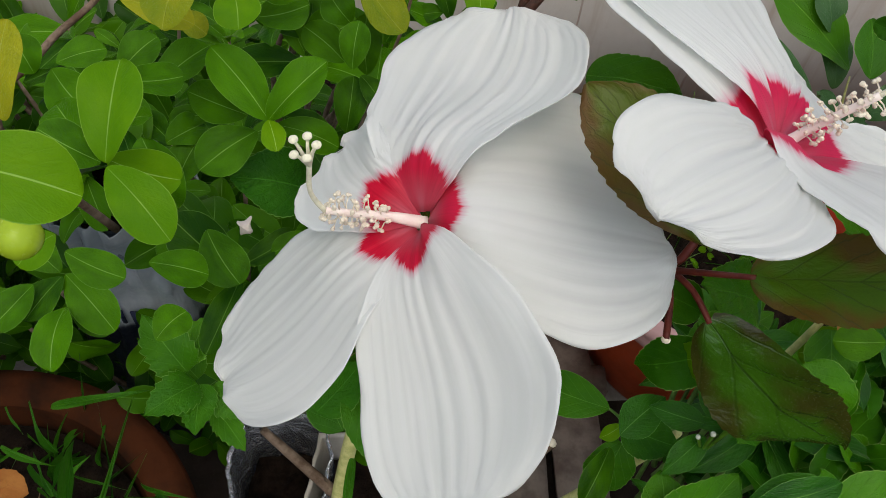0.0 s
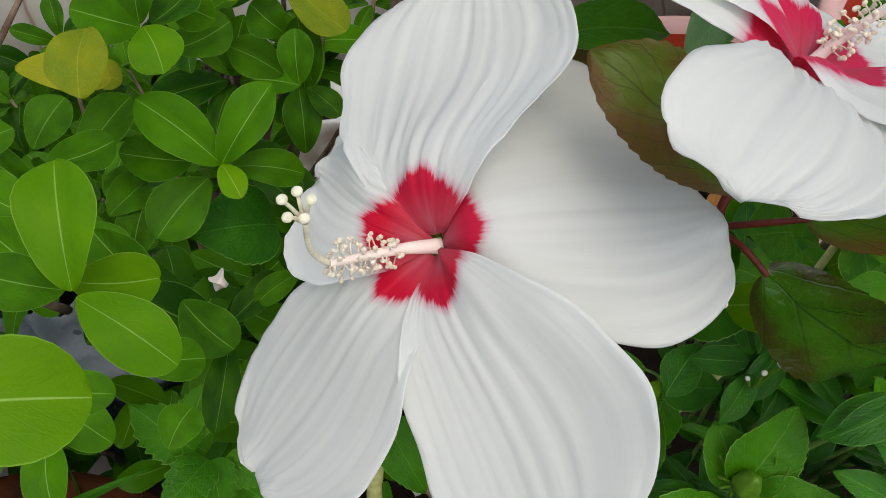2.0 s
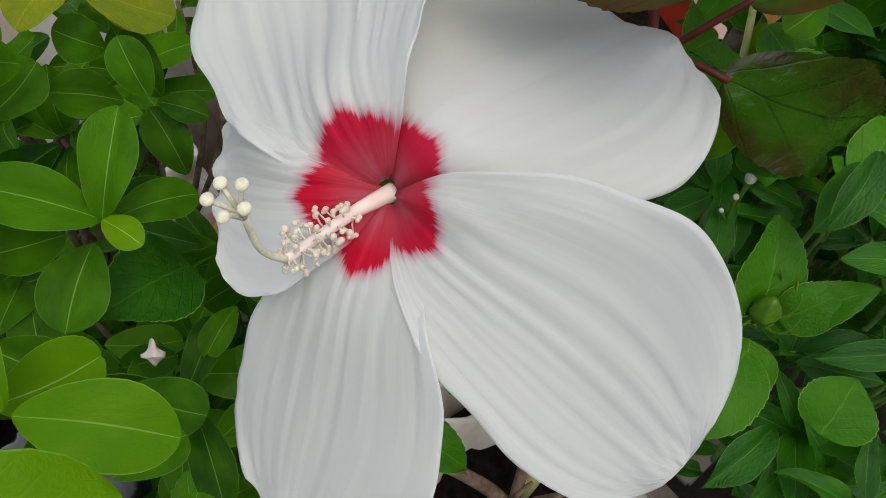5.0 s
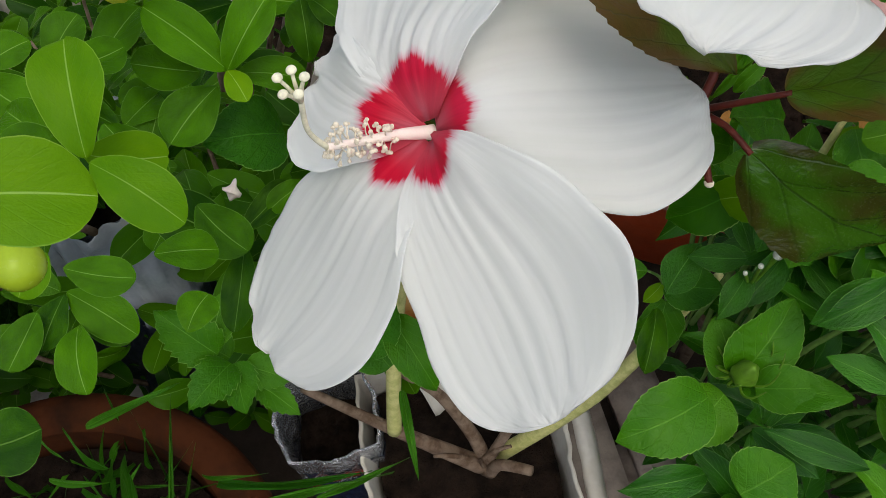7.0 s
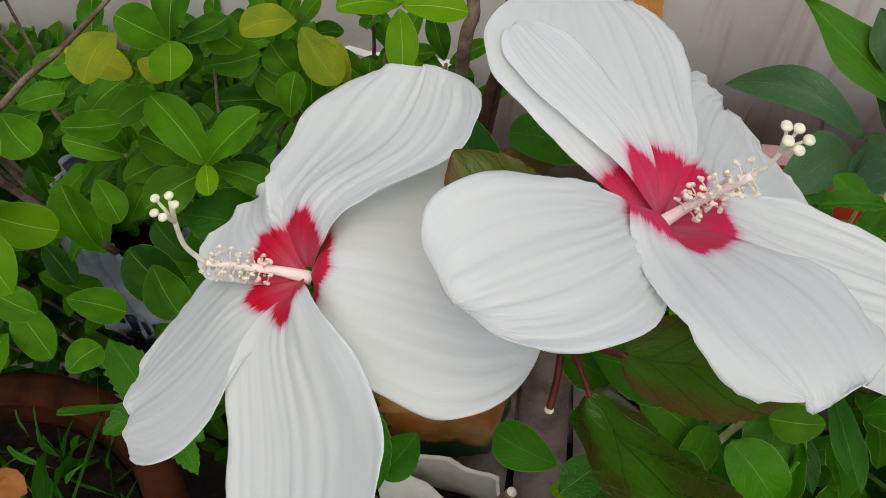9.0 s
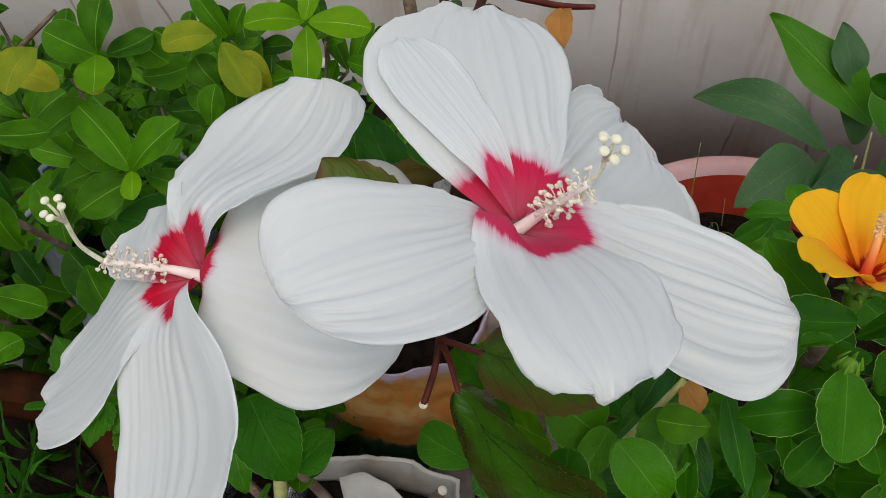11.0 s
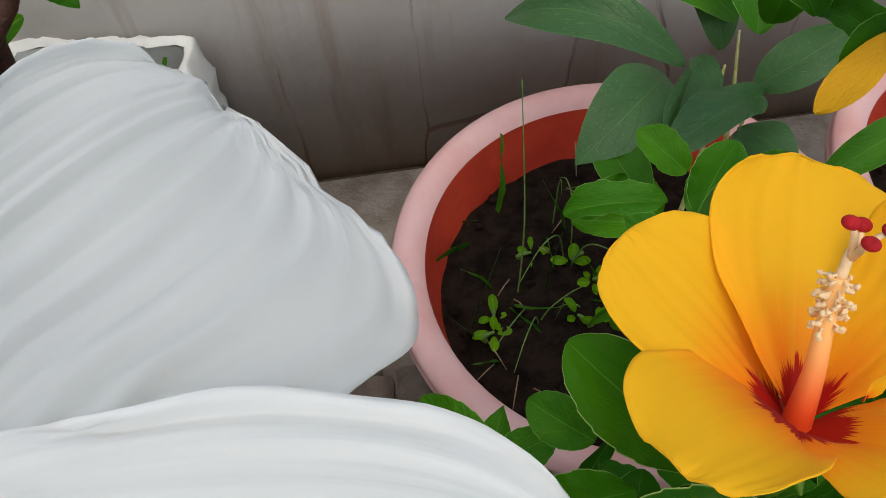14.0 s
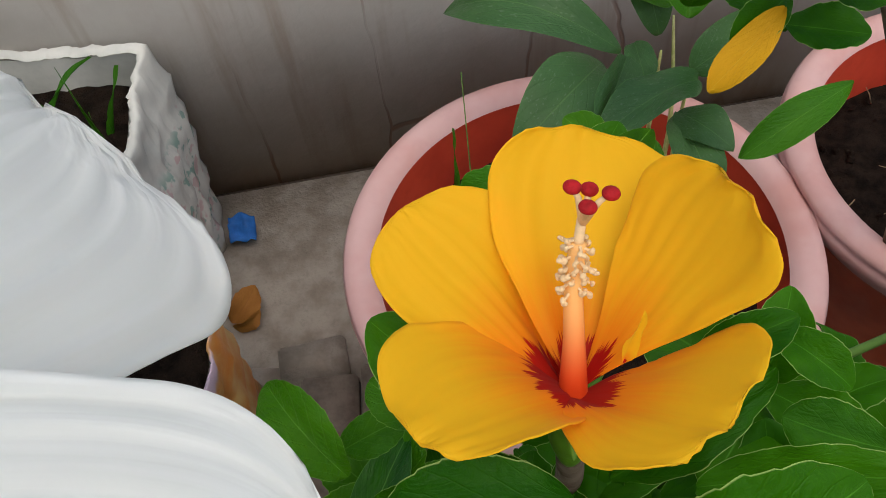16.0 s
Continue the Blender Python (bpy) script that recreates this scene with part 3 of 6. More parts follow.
# ---- flowers ----
def petal(flower, C, N, az, e0, bend, L, W, a, b, skew, twist, cup, material, seed, pleats=7, pleat=0.0009, frill=0.0025, curl=0.0, thick=0.0004, funnel=0.0, lap=(), crisp=0.0010, asym=0.0, claw=0.5, label=""):
    """A petal that leaves the throat C of a flower facing N, in direction az, rising e0 and bending by bend over its length L."""
    C, N = Vector(C), Vector(N).normalized()
    X = Vector((0, 0, 1)).cross(N).normalized()
    Y = N.cross(X)
    A = X * math.cos(az) + Y * math.sin(az)
    B = N.cross(A)
    bend = bend if abs(bend) > 1e-3 else 1e-3
    um = (2 * a / (2 * a + b)) ** (1 / b)
    top = um ** a * math.sqrt(1 - um ** b)
    rng = random.Random(seed)
    p1, p2, p3 = (rng.uniform(0, 6.28) for _ in range(3))
    bm = bmesh.new()
    uv = bm.loops.layers.uv.new("UVMap")
    rows, cols = 44, 60
    grid, coords = [], {}
    for i in range(rows + 1):
        t = 0.02 + 0.98 * i / rows
        u = 1 - (1 - t) ** 1.6
        e = e0 + bend * u
        r = L * (math.sin(e) - math.sin(e0)) / bend
        h = L * (math.cos(e0) - math.cos(e)) / bend
        w = W * u ** a * math.sqrt(max(1 - u ** b, 0.0)) / top * (1 - claw * math.exp(-(u / 0.085) ** 2))
        up = N * math.cos(e) - A * math.sin(e)
        S = B * math.cos(twist * u) + up * math.sin(twist * u)
        s = u * L / 0.03
        h += max(0.0, funnel - 0.03 * math.sin(e0)) * s * math.exp((1 - s * s) / 2) if funnel else 0.0
        mid = C + A * r + N * h + B * (skew * L * u * u)
        row = []
        for j in range(cols + 1):
            v = 2 * j / cols - 1
            near = max(abs(v), u ** 3)
            rim = near ** 6
            q = v * min(1.0, w / (0.75 * W))
            fan = noise.noise((q * pleats * 0.55 + p1, u * 0.9, p2)) + 0.55 * noise.noise((q * pleats * 1.5 + p2, u * 1.3, p3))
            ripple = pleat * 1.9 * fan * min(1, 3.0 * u) * (1 - 0.45 * u)
            soft = 2.0 * pleat * noise.noise((q * 1.6 + seed * 3.1, u * 2.2, p3))
            wavy = frill * rim * u * (math.sin(u * 13 + p1 + (2 if v > 0 else 0)) * abs(v) + math.sin(q * 9 + p2) * u ** 4)
            wavy += crisp * near ** 8 * u * 1.6 * (noise.noise((q * 11 + p3, u * 11, p1)) + 0.6 * noise.noise((q * 25 + p3, u * 25, p2)))
            inward = 1 - 0.018 * rim * math.sin(u * 21 + p1) * (1 - u ** 4)
            over = 0.0
            for side, height, centre, wide in lap:
                g = min(max((side * v - 0.05) / 0.5, 0.0), 1.0)
                over += height * g * g * (3 - 2 * g) * math.exp(-((u * L - centre) / wide) ** 2)
            p = mid + S * (w * v * (1 + asym * v) * inward) + up * (cup * w * v * v * (1 - u ** 6) + ripple + soft + wavy + over - curl * rim * u)
            vert = bm.verts.new(p)
            coords[vert] = (0.5 + 0.5 * v, u * L * 10)
            row.append(vert)
        grid.append(row)
    for r0, r1 in zip(grid, grid[1:]):
        for j in range(cols):
            f = bm.faces.new((r0[j], r0[j + 1], r1[j + 1], r1[j]))
            for loop in f.loops:
                loop[uv].uv = coords[loop.vert]
    bmesh.ops.remove_doubles(bm, verts=grid[-1], dist=1e-5)
    ob = part("petal", bm, material, flower, label)
    sol = ob.modifiers.new("thickness", "SOLIDIFY")
    sol.thickness, sol.offset = thick, 0.0
    return ob


def column(flower, path, tip, r, n, lobes, lobe_r, m_col, m_anther, m_lobe, seed, start=0.3, reach=0.006, ball_r=0.0012, fork=0.008, spread=0.007, style_r=0.0009):
    """Stamen column along path, with anthers on short threads, and a style that forks into stigma lobes near tip."""
    rng = random.Random(seed)
    pts = [Vector(p) for p in path]
    part("stamen_column", tube(pts, [r * 1.5, r, r * 0.8, r * 0.7][: len(pts)], 12, bend=5), m_col, flower)
    grain = ball(ball(bmesh.new(), (0.5, 0, 0), 1.0, 0.75, (0, 0, 1), 2), (-0.5, 0.3, 0.2), 0.9, 0.75, (0, 1, 0), 2)
    grain = to_mesh("anther", grain, m_anther)
    m_thread = M_ANTHER if m_anther is M_ANTHER else M_CREAM
    for k in range(n):
        s = start + (1 - start) * k / n
        q = s * (len(pts) - 1)
        i = min(int(q), len(pts) - 2)
        at = pts[i].lerp(pts[i + 1], q - i)
        x, y, z = frame_at(pts[i + 1] - pts[i])
        a = k * 2.4 + rng.uniform(-0.4, 0.4)
        d = (x * math.cos(a) + y * math.sin(a) + z * rng.uniform(0.0, 0.5)).normalized()
        end = at + d * reach * rng.uniform(0.65, 1.25)
        part("filament", tube([at, at.lerp(end, 0.5) + z * 0.0006, end], [0.00035, 0.0003, 0.00026], 5), m_thread, flower)
        ob = hang(new("anther", grain), flower)
        ob.matrix_basis = Matrix.Translation(end) @ pose(0, 0, 0, rng.uniform(0, 360), rng.uniform(0, 360), 0) @ Matrix.Scale(ball_r * rng.uniform(0.8, 1.15), 4)
    tip = Vector(tip)
    way = (tip - pts[-1]).normalized()
    neck = tip - way * fork
    style = tube([pts[-1], pts[-1].lerp(neck, 0.4) + (pts[-1] - pts[-2]).normalized() * 0.0035, neck], [style_r * 1.2, style_r, style_r], 8, bend=5)
    x, y, z = frame_at(way)
    ends = []
    for k in range(lobes):
        a = k * 6.283 / lobes + 0.5
        end = tip + (x * math.cos(a) + y * math.sin(a)) * spread * rng.uniform(0.8, 1.1) + z * rng.uniform(-0.002, 0.002)
        tube([neck, neck.lerp(end, 0.55) + z * 0.001, end], [style_r, style_r * 0.7, style_r * 0.6], 6, style)
        ends.append(end)
    part("style", style, m_lobe if m_lobe is M_STIGMA else M_ANTHER, flower)
    for end in ends:
        part("stigma_lobe", ball(bmesh.new(), end, lobe_r, 0.7, way, 3), m_lobe, flower)


# ---- ground and wall ----
GROUND, WALL = ground_material(), wall_material()
bm = bmesh.new()
bmesh.ops.create_grid(bm, x_segments=60, y_segments=60, size=1.0)
for v in bm.verts:
    k = max(abs(v.co.x), abs(v.co.y)) ** 3
    v.co = Vector((v.co.x * (1.2 + 60 * k), v.co.y * (1.2 + 60 * k), 0.0025 * noise.noise((v.co.x * 9, v.co.y * 9, 2)) * (1 - k)))
ground = part("ground", bm, GROUND, None)
tagged(ground, "packed earth of a shady yard, darkened for the shade between pots", "ground", kind="structure")
WALL_TURN = 5.4
bm = block((9.0, 0.15, 0.60), (0, 0, 0.30), 0, 0.006)
wall = part("wall_back", bm, WALL, None)
wall.matrix_world = pose(0.12, 0.985, 0, 0, 0, WALL_TURN) @ pose(0, 0.075, -0.01)
tagged(wall, "grey plastered yard wall with brown drip stains and damp foot", "wall", kind="structure")

slab = part("pavement", block((9.0, 0.42, 0.05), (0, -0.212, -0.021), 0, 0.005), M_SLAB, None)
slab.matrix_world = pose(0.12, 0.985, 0, 0, 0, WALL_TURN)
tagged(slab, "worn grey-brown concrete strip along the wall foot", "pavement", kind="structure")
for x, y, turn in ((0.245, 0.725, 8), (0.17, 0.70, -6)):
    st = part("brick", block((0.075, 0.05, 0.014), (x, y, 0.0105), turn, 0.003), M_SLAB, None)
    tagged(st, "loose grey brick piece on the concrete", "brick", "loose bricks")


# ---- pots ----
def pot(name, at, r, h, label, m_out, m_in, rim=0.024, lip=0.022, foot=0.68, soil=0.07, seed=0, groove=True, m_rim=None):
    ob = thing(name, at, label, "plant pot")
    r_in = r - rim
    prof = [(r * foot - 0.01, 0.004), (r * foot, 0.0), (r * (foot + 0.03), 0.012), (r - rim * 0.75, h - lip * 2.2), (r - rim * 0.55, h - lip * 1.5), (r - 0.002, h - lip), (r, h - lip * 0.55), (r - 0.003, h - lip * 0.15), (r - rim * 0.4, h), (r - rim * 0.8, h - 0.003), (r_in, h - 0.010)]
    if groove:
        prof[7:7] = [(r - 0.0035, h - lip * 0.45), (r - 0.0005, h - lip * 0.33)]
    part("body", lathe_open(prof[:4] + [(r - rim * 0.62, h - lip * 1.9)], at), m_out, ob)
    part("rim", skin([(r - rim * 0.64, h - lip * 1.95)] + prof[4:], at), m_rim or m_out, ob, "thick rounded rim")
    part("lining", skin([(r_in + 0.0005, h - 0.010), (r_in - 0.004, h - 0.04), (r_in - 0.005, h - 0.045), (r * foot + (r_in - r * foot) * max(0.0, (h - soil - 0.03) / h) - 0.004, h - soil - 0.03)], at), m_in, ob, "deep red inner side")
    part("soil", heap((at[0], at[1], at[2] + h - soil), r_in - 0.006, 0.006, seed), M_SOIL, ob, "dark crumbly potting soil")
    rng = random.Random(seed + 40)
    bm = bmesh.new()
    for _ in range(110):
        a, q = rng.uniform(0, 6.28), (r_in - 0.015) * math.sqrt(rng.random())
        ball(bm, (at[0] + q * math.cos(a), at[1] + q * math.sin(a), at[2] + h - soil + 0.004 + 0.008 * (1 - (q / r_in) ** 2)), rng.uniform(0.0015, 0.006), rng.uniform(0.4, 0.9), (rng.uniform(-1, 1), rng.uniform(-1, 1), 1), 1)
    for v in bm.verts:
        v.co += Vector(noise.noise_vector(v.co * 300)) * 0.0012
    tagged(part("clod_layer", bm, M_SOIL, ob, smooth=False), "small dark clods of soil", kind="stuff")
    for _ in range(26):
        a, q = rng.uniform(0, 6.28), (r_in - 0.03) * math.sqrt(rng.random())
        p = Vector((at[0] + q * math.cos(a), at[1] + q * math.sin(a), at[2] + h - soil + 0.010 + 0.006 * (1 - (q / r_in) ** 2)))
        d = Vector((rng.uniform(-1, 1), rng.uniform(-1, 1), rng.uniform(-0.1, 0.35))).normalized() * rng.uniform(0.008, 0.035)
        part("straw", tube([p, p + d * 0.5 + Vector((0, 0, 0.002)), p + d], [0.0007, 0.0006, 0.0003], 5), M_STRAW, ob)
    return ob


def skin(profile, at, wob=0.0, seed=0, square=0.0, sides=96, crumple=0.0):
    """A turned skin, open at both ends."""
    bm = lathe(profile, at, sides, wob, seed, square, crumple)
    bmesh.ops.delete(bm, geom=[f for f in bm.faces if len(f.verts) > 4], context="FACES_ONLY")
    return bm


def lathe_open(profile, at, sides=96):
    """A turned skin that stays open where the profile ends."""
    bm = lathe(profile, at, sides)
    bm.faces.ensure_lookup_table()
    ends = [f for f in bm.faces if len(f.verts) > 4]
    bmesh.ops.delete(bm, geom=ends[1:], context="FACES_ONLY")
    return bm


def weeds(bed, at, r, n, seed, tall=0.09, broad=0.004):
    """Grass blades growing out of soil."""
    rng = random.Random(seed)
    for _ in range(n):
        a, q = rng.uniform(0, 6.28), r * math.sqrt(rng.random())
        p = Vector((at[0] + q * math.cos(a), at[1] + q * math.sin(a), at[2]))
        d = Vector((rng.uniform(-1, 1), rng.uniform(-1, 1), rng.uniform(0.4, 1.6))).normalized()
        long = tall * rng.uniform(0.5, 1.3)
        leaf(bed, "blade", p, p + d * long, broad * rng.uniform(0.6, 1.2), rng.uniform(-40, 40), name="blade")


big_pot = pot("plant_pot", (0.515, 0.700, 0.0), 0.200, 0.241, "large round red plastic pot with thick rim faded pink", M_REDPOT, M_REDIN, rim=0.030, lip=0.028, seed=1, m_rim=M_PINKPOT)
pot_far = pot("plant_pot", (0.887, 0.748, 0.0), 0.182, 0.25, "round red plastic pot with pink rim beside another pot", M_REDPOT, M_REDIN, rim=0.030, lip=0.028, seed=2, m_rim=M_PINKPOT)
clay_pot = pot("clay_pot", (-0.195, 0.268, 0.0), 0.188, 0.30, "weathered terracotta pot with broad rim and dark soil, darkened for shade", M_SHADECLAY, M_SHADECLAY, rim=0.034, lip=0.035, soil=0.035, seed=3, groove=False)

pot_weeds = thing("pot_weeds", (0.45, 0.72, 0.165), "thin wispy weeds growing in the pot soil", "weeds")
weeds(pot_weeds, (0.43, 0.72, 0.164), 0.08, 16, 5, 0.07, 0.0018)
clay_weeds = thing("grass_tuft", (-0.17, 0.29, 0.265), "green grass tuft in the terracotta pot", "grass")
weeds(clay_weeds, (-0.17, 0.30, 0.262), 0.11, 90, 6, 0.085, 0.0022)


# ---- bags ----
def bag(name, at, r, h, label, m_out, m_in, square=0.6, soil=0.05, seed=0, flare=1.06, wob=0.10, m_top=None, crumple=0.0035, lip=0.0035):
    ob = thing(name, at, label, "grow bag")
    prof = [(r * 0.93, 0.002), (r * 0.98, 0.02)] + [(r * (1.0 + 0.02 * math.sin(k * 1.9)), h * (0.1 + 0.052 * k)) for k in range(1, 15)]
    top = [(r * 1.01, h * 0.84), (r * (1 + flare) / 2, h * 0.9), (r * flare * 0.99, h * 0.95), (r * flare, h), (r * flare - lip * 0.35, h + lip * 0.4), (r * flare - lip, h - 0.003)]
    part("film", open_bag(prof + ([] if m_top else top), at, wob, seed, square, crumple), m_out, ob)
    if m_top:
        part("rolled_top", skin([(r * 1.012, h * 0.55)] + [(r * 1.015, h * 0.7)] + top, at, wob, seed, square, 120, 0.0018), m_top, ob)
    part("inside", skin([(r * flare - lip * 0.98, h - 0.003), (r * 0.97, h * 0.8), (r * 0.96, h - soil - 0.04)], at, wob, seed, square, 120, 0.002), m_in, ob)
    part("soil", heap((at[0], at[1], at[2] + h - soil), r * 0.93, 0.008, seed, square=square), M_SOIL, ob, "dark crumbly potting soil")
    return ob


def open_bag(profile, at, wob, seed, square, crumple=0.0035):
    bm = lathe(profile, at, 160, wob, seed, square, crumple)
    ends = [f for f in bm.faces if len(f.verts) > 4]
    bmesh.ops.delete(bm, geom=ends[1:], context="FACES_ONLY")
    return bm



def print_material():
    m = Mat("printed_film")
    z = m.n.new("ShaderNodeSeparateXYZ")
    m.l.new(m.coord(), z.inputs[0])
    w = m.math("ADD", z.outputs[2], m.math("MULTIPLY", m.math("SUBTRACT", m.noise(14.0, 4.0, 0.6), 0.5), 0.10))
    n = m.noise(22.0, 4.0, 0.6)
    col = m.mix(m.step(n, 0.4, 0.65), (0.62, 0.23, 0.04), (0.66, 0.42, 0.15))
    col = m.mix(m.math("SUBTRACT", 1.0, m.step(w, 0.10, 0.125)), col, (0.035, 0.085, 0.045))
    col = m.mix(m.step(w, 0.285, 0.30), col, (0.55, 0.42, 0.50))
    return m.set(col, 0.4, m.bump(n, 0.5, 0.004)).m


M_PRINT = print_material()


def grey_print_material():
    m = Mat("grey_film_with_dark_print")
    z = m.n.new("ShaderNodeSeparateXYZ")
    m.l.new(m.coord(), z.inputs[0])
    w = m.math("ADD", z.outputs[2], m.math("MULTIPLY", m.math("SUBTRACT", m.noise(9.0, 3.0, 0.6), 0.5), 0.05))
    n = m.noise(18.0, 4.0, 0.6)
    col = m.mix(m.step(n, 0.35, 0.7), (0.34, 0.37, 0.40), (0.20, 0.23, 0.26))
    col = m.mix(m.math("SUBTRACT", 1.0, m.step(w, 0.262, 0.276)), col, (0.010, 0.014, 0.024))
    return m.set(col, 0.3, m.bump(n, 0.8, 0.005)).m


M_PRINTGREY = grey_print_material()


def sack_material():
    m = Mat("white_woven_plastic_with_faded_print")
    sep = m.n.new("ShaderNodeSeparateXYZ")
    m.l.new(m.coord(), sep.inputs[0])
    z = sep.outputs[2]
    n, g = m.noise(16.0, 4.0, 0.6), m.noise(130.0, 3.0, 0.6)
    col = m.mix(m.step(n, 0.35, 0.7), (0.66, 0.66, 0.62), (0.54, 0.55, 0.52))
    band = m.math("MULTIPLY", m.step(z, 0.03, 0.05), m.math("SUBTRACT", 1.0, m.step(z, 0.185, 0.205)))
    teal = m.math("MULTIPLY", band, m.step(m.noise(38.0, 3.0, 0.6), 0.54, 0.60))
    col = m.mix(m.math("MULTIPLY", teal, 0.75), col, (0.16, 0.33, 0.28))
    pink = m.math("MULTIPLY", band, m.step(m.noise(47.0, 2.0, 0.5), 0.58, 0.63))
    col = m.mix(m.math("MULTIPLY", pink, 0.6), col, (0.52, 0.30, 0.32))
    return m.set(col, 0.6, m.bump(m.math("ADD", n, m.math("MULTIPLY", g, 0.3)), 0.5, 0.002), Specular_IOR_Level=0.25).m


M_SACKPRINT = sack_material()
sack = bag("grow_bag", (0.038, 0.872, 0.0), 0.093, 0.272, "white woven plastic grow bag with faded print, against the wall", M_SACKPRINT, M_SACK, 0.75, 0.045, 11, wob=0.17, crumple=0.006, lip=0.011)
white_bag = bag("grow_bag", (0.142, 0.360, 0.0), 0.088, 0.205, "white plastic film grow bag with dark soil and woody stem", M_WHITEBAG, M_WHITEBAG, 0.7, 0.04, 12)
silver_bag = bag("grow_bag", (0.027, 0.410, 0.0), 0.044, 0.225, "crumpled silver and dark blue plastic packet used as planter", M_BLUEFILM, M_SILVER, 0.5, 0.09, 13, m_top=M_SILVER)
grey_bag = bag("grow_bag", (-0.116, 0.580, 0.0), 0.066, 0.425, "grey translucent plastic grow bag with dark printed bars", M_PRINTGREY, M_GREYFILM, 0.3, 0.05, 14, crumple=0.011)
painted_bag = bag("grow_bag", (0.142, 0.592, 0.0), 0.086, 0.300, "printed orange, green and lilac plastic grow bag", M_PRINT, M_WHITEBAG, 0.35, 0.04, 15)

for k in range(3):
    pl = part("plank", block((0.058, 0.42, 0.022), (0.205 + 0.068 * k, 0.46 + 0.01 * k, 0.06), -2 + 2 * k, 0.003), M_PLANK, None)
    tagged(pl, "grey weathered wooden plank lying on the ground", "plank", "planks on the ground")
for y in (0.34, 0.60):
    sup = part("batten", block((0.24, 0.04, 0.048), (0.27, y, 0.024), 0, 0.003), M_PLANK, None)
    tagged(sup, "dark wooden batten under weathered planks", "batten", "battens under the planks")

# ---- white hibiscus ----
white_plant = thing("white_hibiscus_plant", (0.15, 0.35, 0.18), "hibiscus plant with huge white red-eyed flowers and dark leaves", "flowering plant")
C1, N1 = (0.138, 0.338, 0.670), (-0.54, -0.25, 0.80)
C2, N2 = (0.2746, 0.3564, 0.7034), (0.42, -0.20, 0.885)


def calyx(plant, C, N, r, long, label, lobes=5):
    """The green cup behind a flower, with pointed lobes."""
    C, N = Vector(C), Vector(N).normalized()
    x, y, z = frame_at(N)
    back = C - N * long
    bm = tube([back - N * 0.004, back, back.lerp(C, 0.4), C - N * 0.0015], [r * 0.25, r * 0.6, r * 0.95, r], 15, bend=3)
    for k in range(lobes):
        a = k * 6.283 / lobes
        d = x * math.cos(a) + y * math.sin(a)
        tube([C - N * 0.004 + d * r * 0.7, C - N * 0.001 + d * r * 1.5, C + d * r * 2.3 - N * 0.002], [r * 0.45, r * 0.3, 0.0003], 6, bm)
    return part("flower", bm, M_CALYX, plant, label)


flower_a = calyx(white_plant, Vector(C1) - Vector(N1) * 0.004, N1, 0.006, 0.018, "fully open white hibiscus flower with crimson eye")
petal(flower_a, C1, N1, 2.283, -0.348, 0.443, 0.111, 0.047, 0.580, 4.403, 0.020, 0.124, 0.218, M_WHITE, 10, 23, 0.0012, 0.0020, funnel=0.0145, lap=((-1, -0.0010, 0.064, 0.034), (-1, 0.0018, 0.014, 0.014), (1, -0.0040, 0.033, 0.024),), asym=0.000)
petal(flower_a, C1, N1, 0.989, -0.296, -0.315, 0.101, 0.064, 0.885, 1.900, -0.034, -0.382, -0.056, M_WHITE, 11, 17, 0.0005, 0.0020, funnel=0.0145, lap=((1, -0.0085, 0.066, 0.040), (-1, -0.0064, 0.015, 0.019), (1, -0.0018, 0.014, 0.014),), asym=0.206)
petal(flower_a, C1, N1, -0.322, -0.095, 0.186, 0.116, 0.043, 0.748, 2.769, -0.073, 0.077, 0.157, M_WHITE, 12, 17, 0.0005, 0.0020, funnel=0.0145, lap=((-1, -0.0006, 0.011, 0.017), (1, 0.00644, 0.015, 0.019),), asym=0.175)
petal(flower_a, C1, N1, -1.522, 0.096, -0.058, 0.115, 0.042, 0.704, 3.078, -0.016, 0.291, 0.002, M_WHITE, 13, 17, 0.0005, 0.0020, funnel=0.0145, lap=((-1, -0.0014, 0.011, 0.012), (1, 0.0006, 0.011, 0.012),), asym=0.057)
petal(flower_a, C1, N1, -2.628, -0.080, 0.035, 0.061, 0.030, 0.757, 4.296, -0.248, 0.364, 0.071, M_WHITE, 14, 17, 0.0005, 0.0020, funnel=0.0145, lap=((-1, 0.0040, 0.033, 0.024), (1, 0.0014, 0.011, 0.012),), asym=0.091)
column(flower_a, [C1, (0.124, 0.337, 0.6745), (0.110, 0.334, 0.679), (0.098, 0.330, 0.685)], (0.0925, 0.327, 0.724), 0.0021, 46, 5, 0.0018, M_PINKCOL, M_CREAM, M_STIGMA, 1, 0.35, 0.0062, 0.0011, 0.011, 0.0050, 0.0010)
flower_b = calyx(white_plant, Vector(C2) - Vector(N2) * 0.004, N2, 0.006, 0.018, "wide white hibiscus flower with crimson eye and frilled petals")
petal(flower_b, C2, N2, 0.925, 0.099, -0.579, 0.129, 0.052, 0.655, 3.075, -0.208, 0.015, -0.053, M_ROSEWHITE, 20, 15, 0.0006, 0.0018, funnel=0.009, lap=((-1, 0.0015, 0.022, 0.022),), asym=0.080)
petal(flower_b, C2, N2, -0.037, -0.131, -0.318, 0.130, 0.046, 0.707, 5.340, -0.051, 0.082, 0.059, M_ROSEWHITE, 21, 25, 0.0017, 0.0015, funnel=0.009, crisp=0.0011, lap=((-1, -0.0038, 0.013, 0.014), (1, -0.0040, 0.022, 0.022),), asym=-0.410)
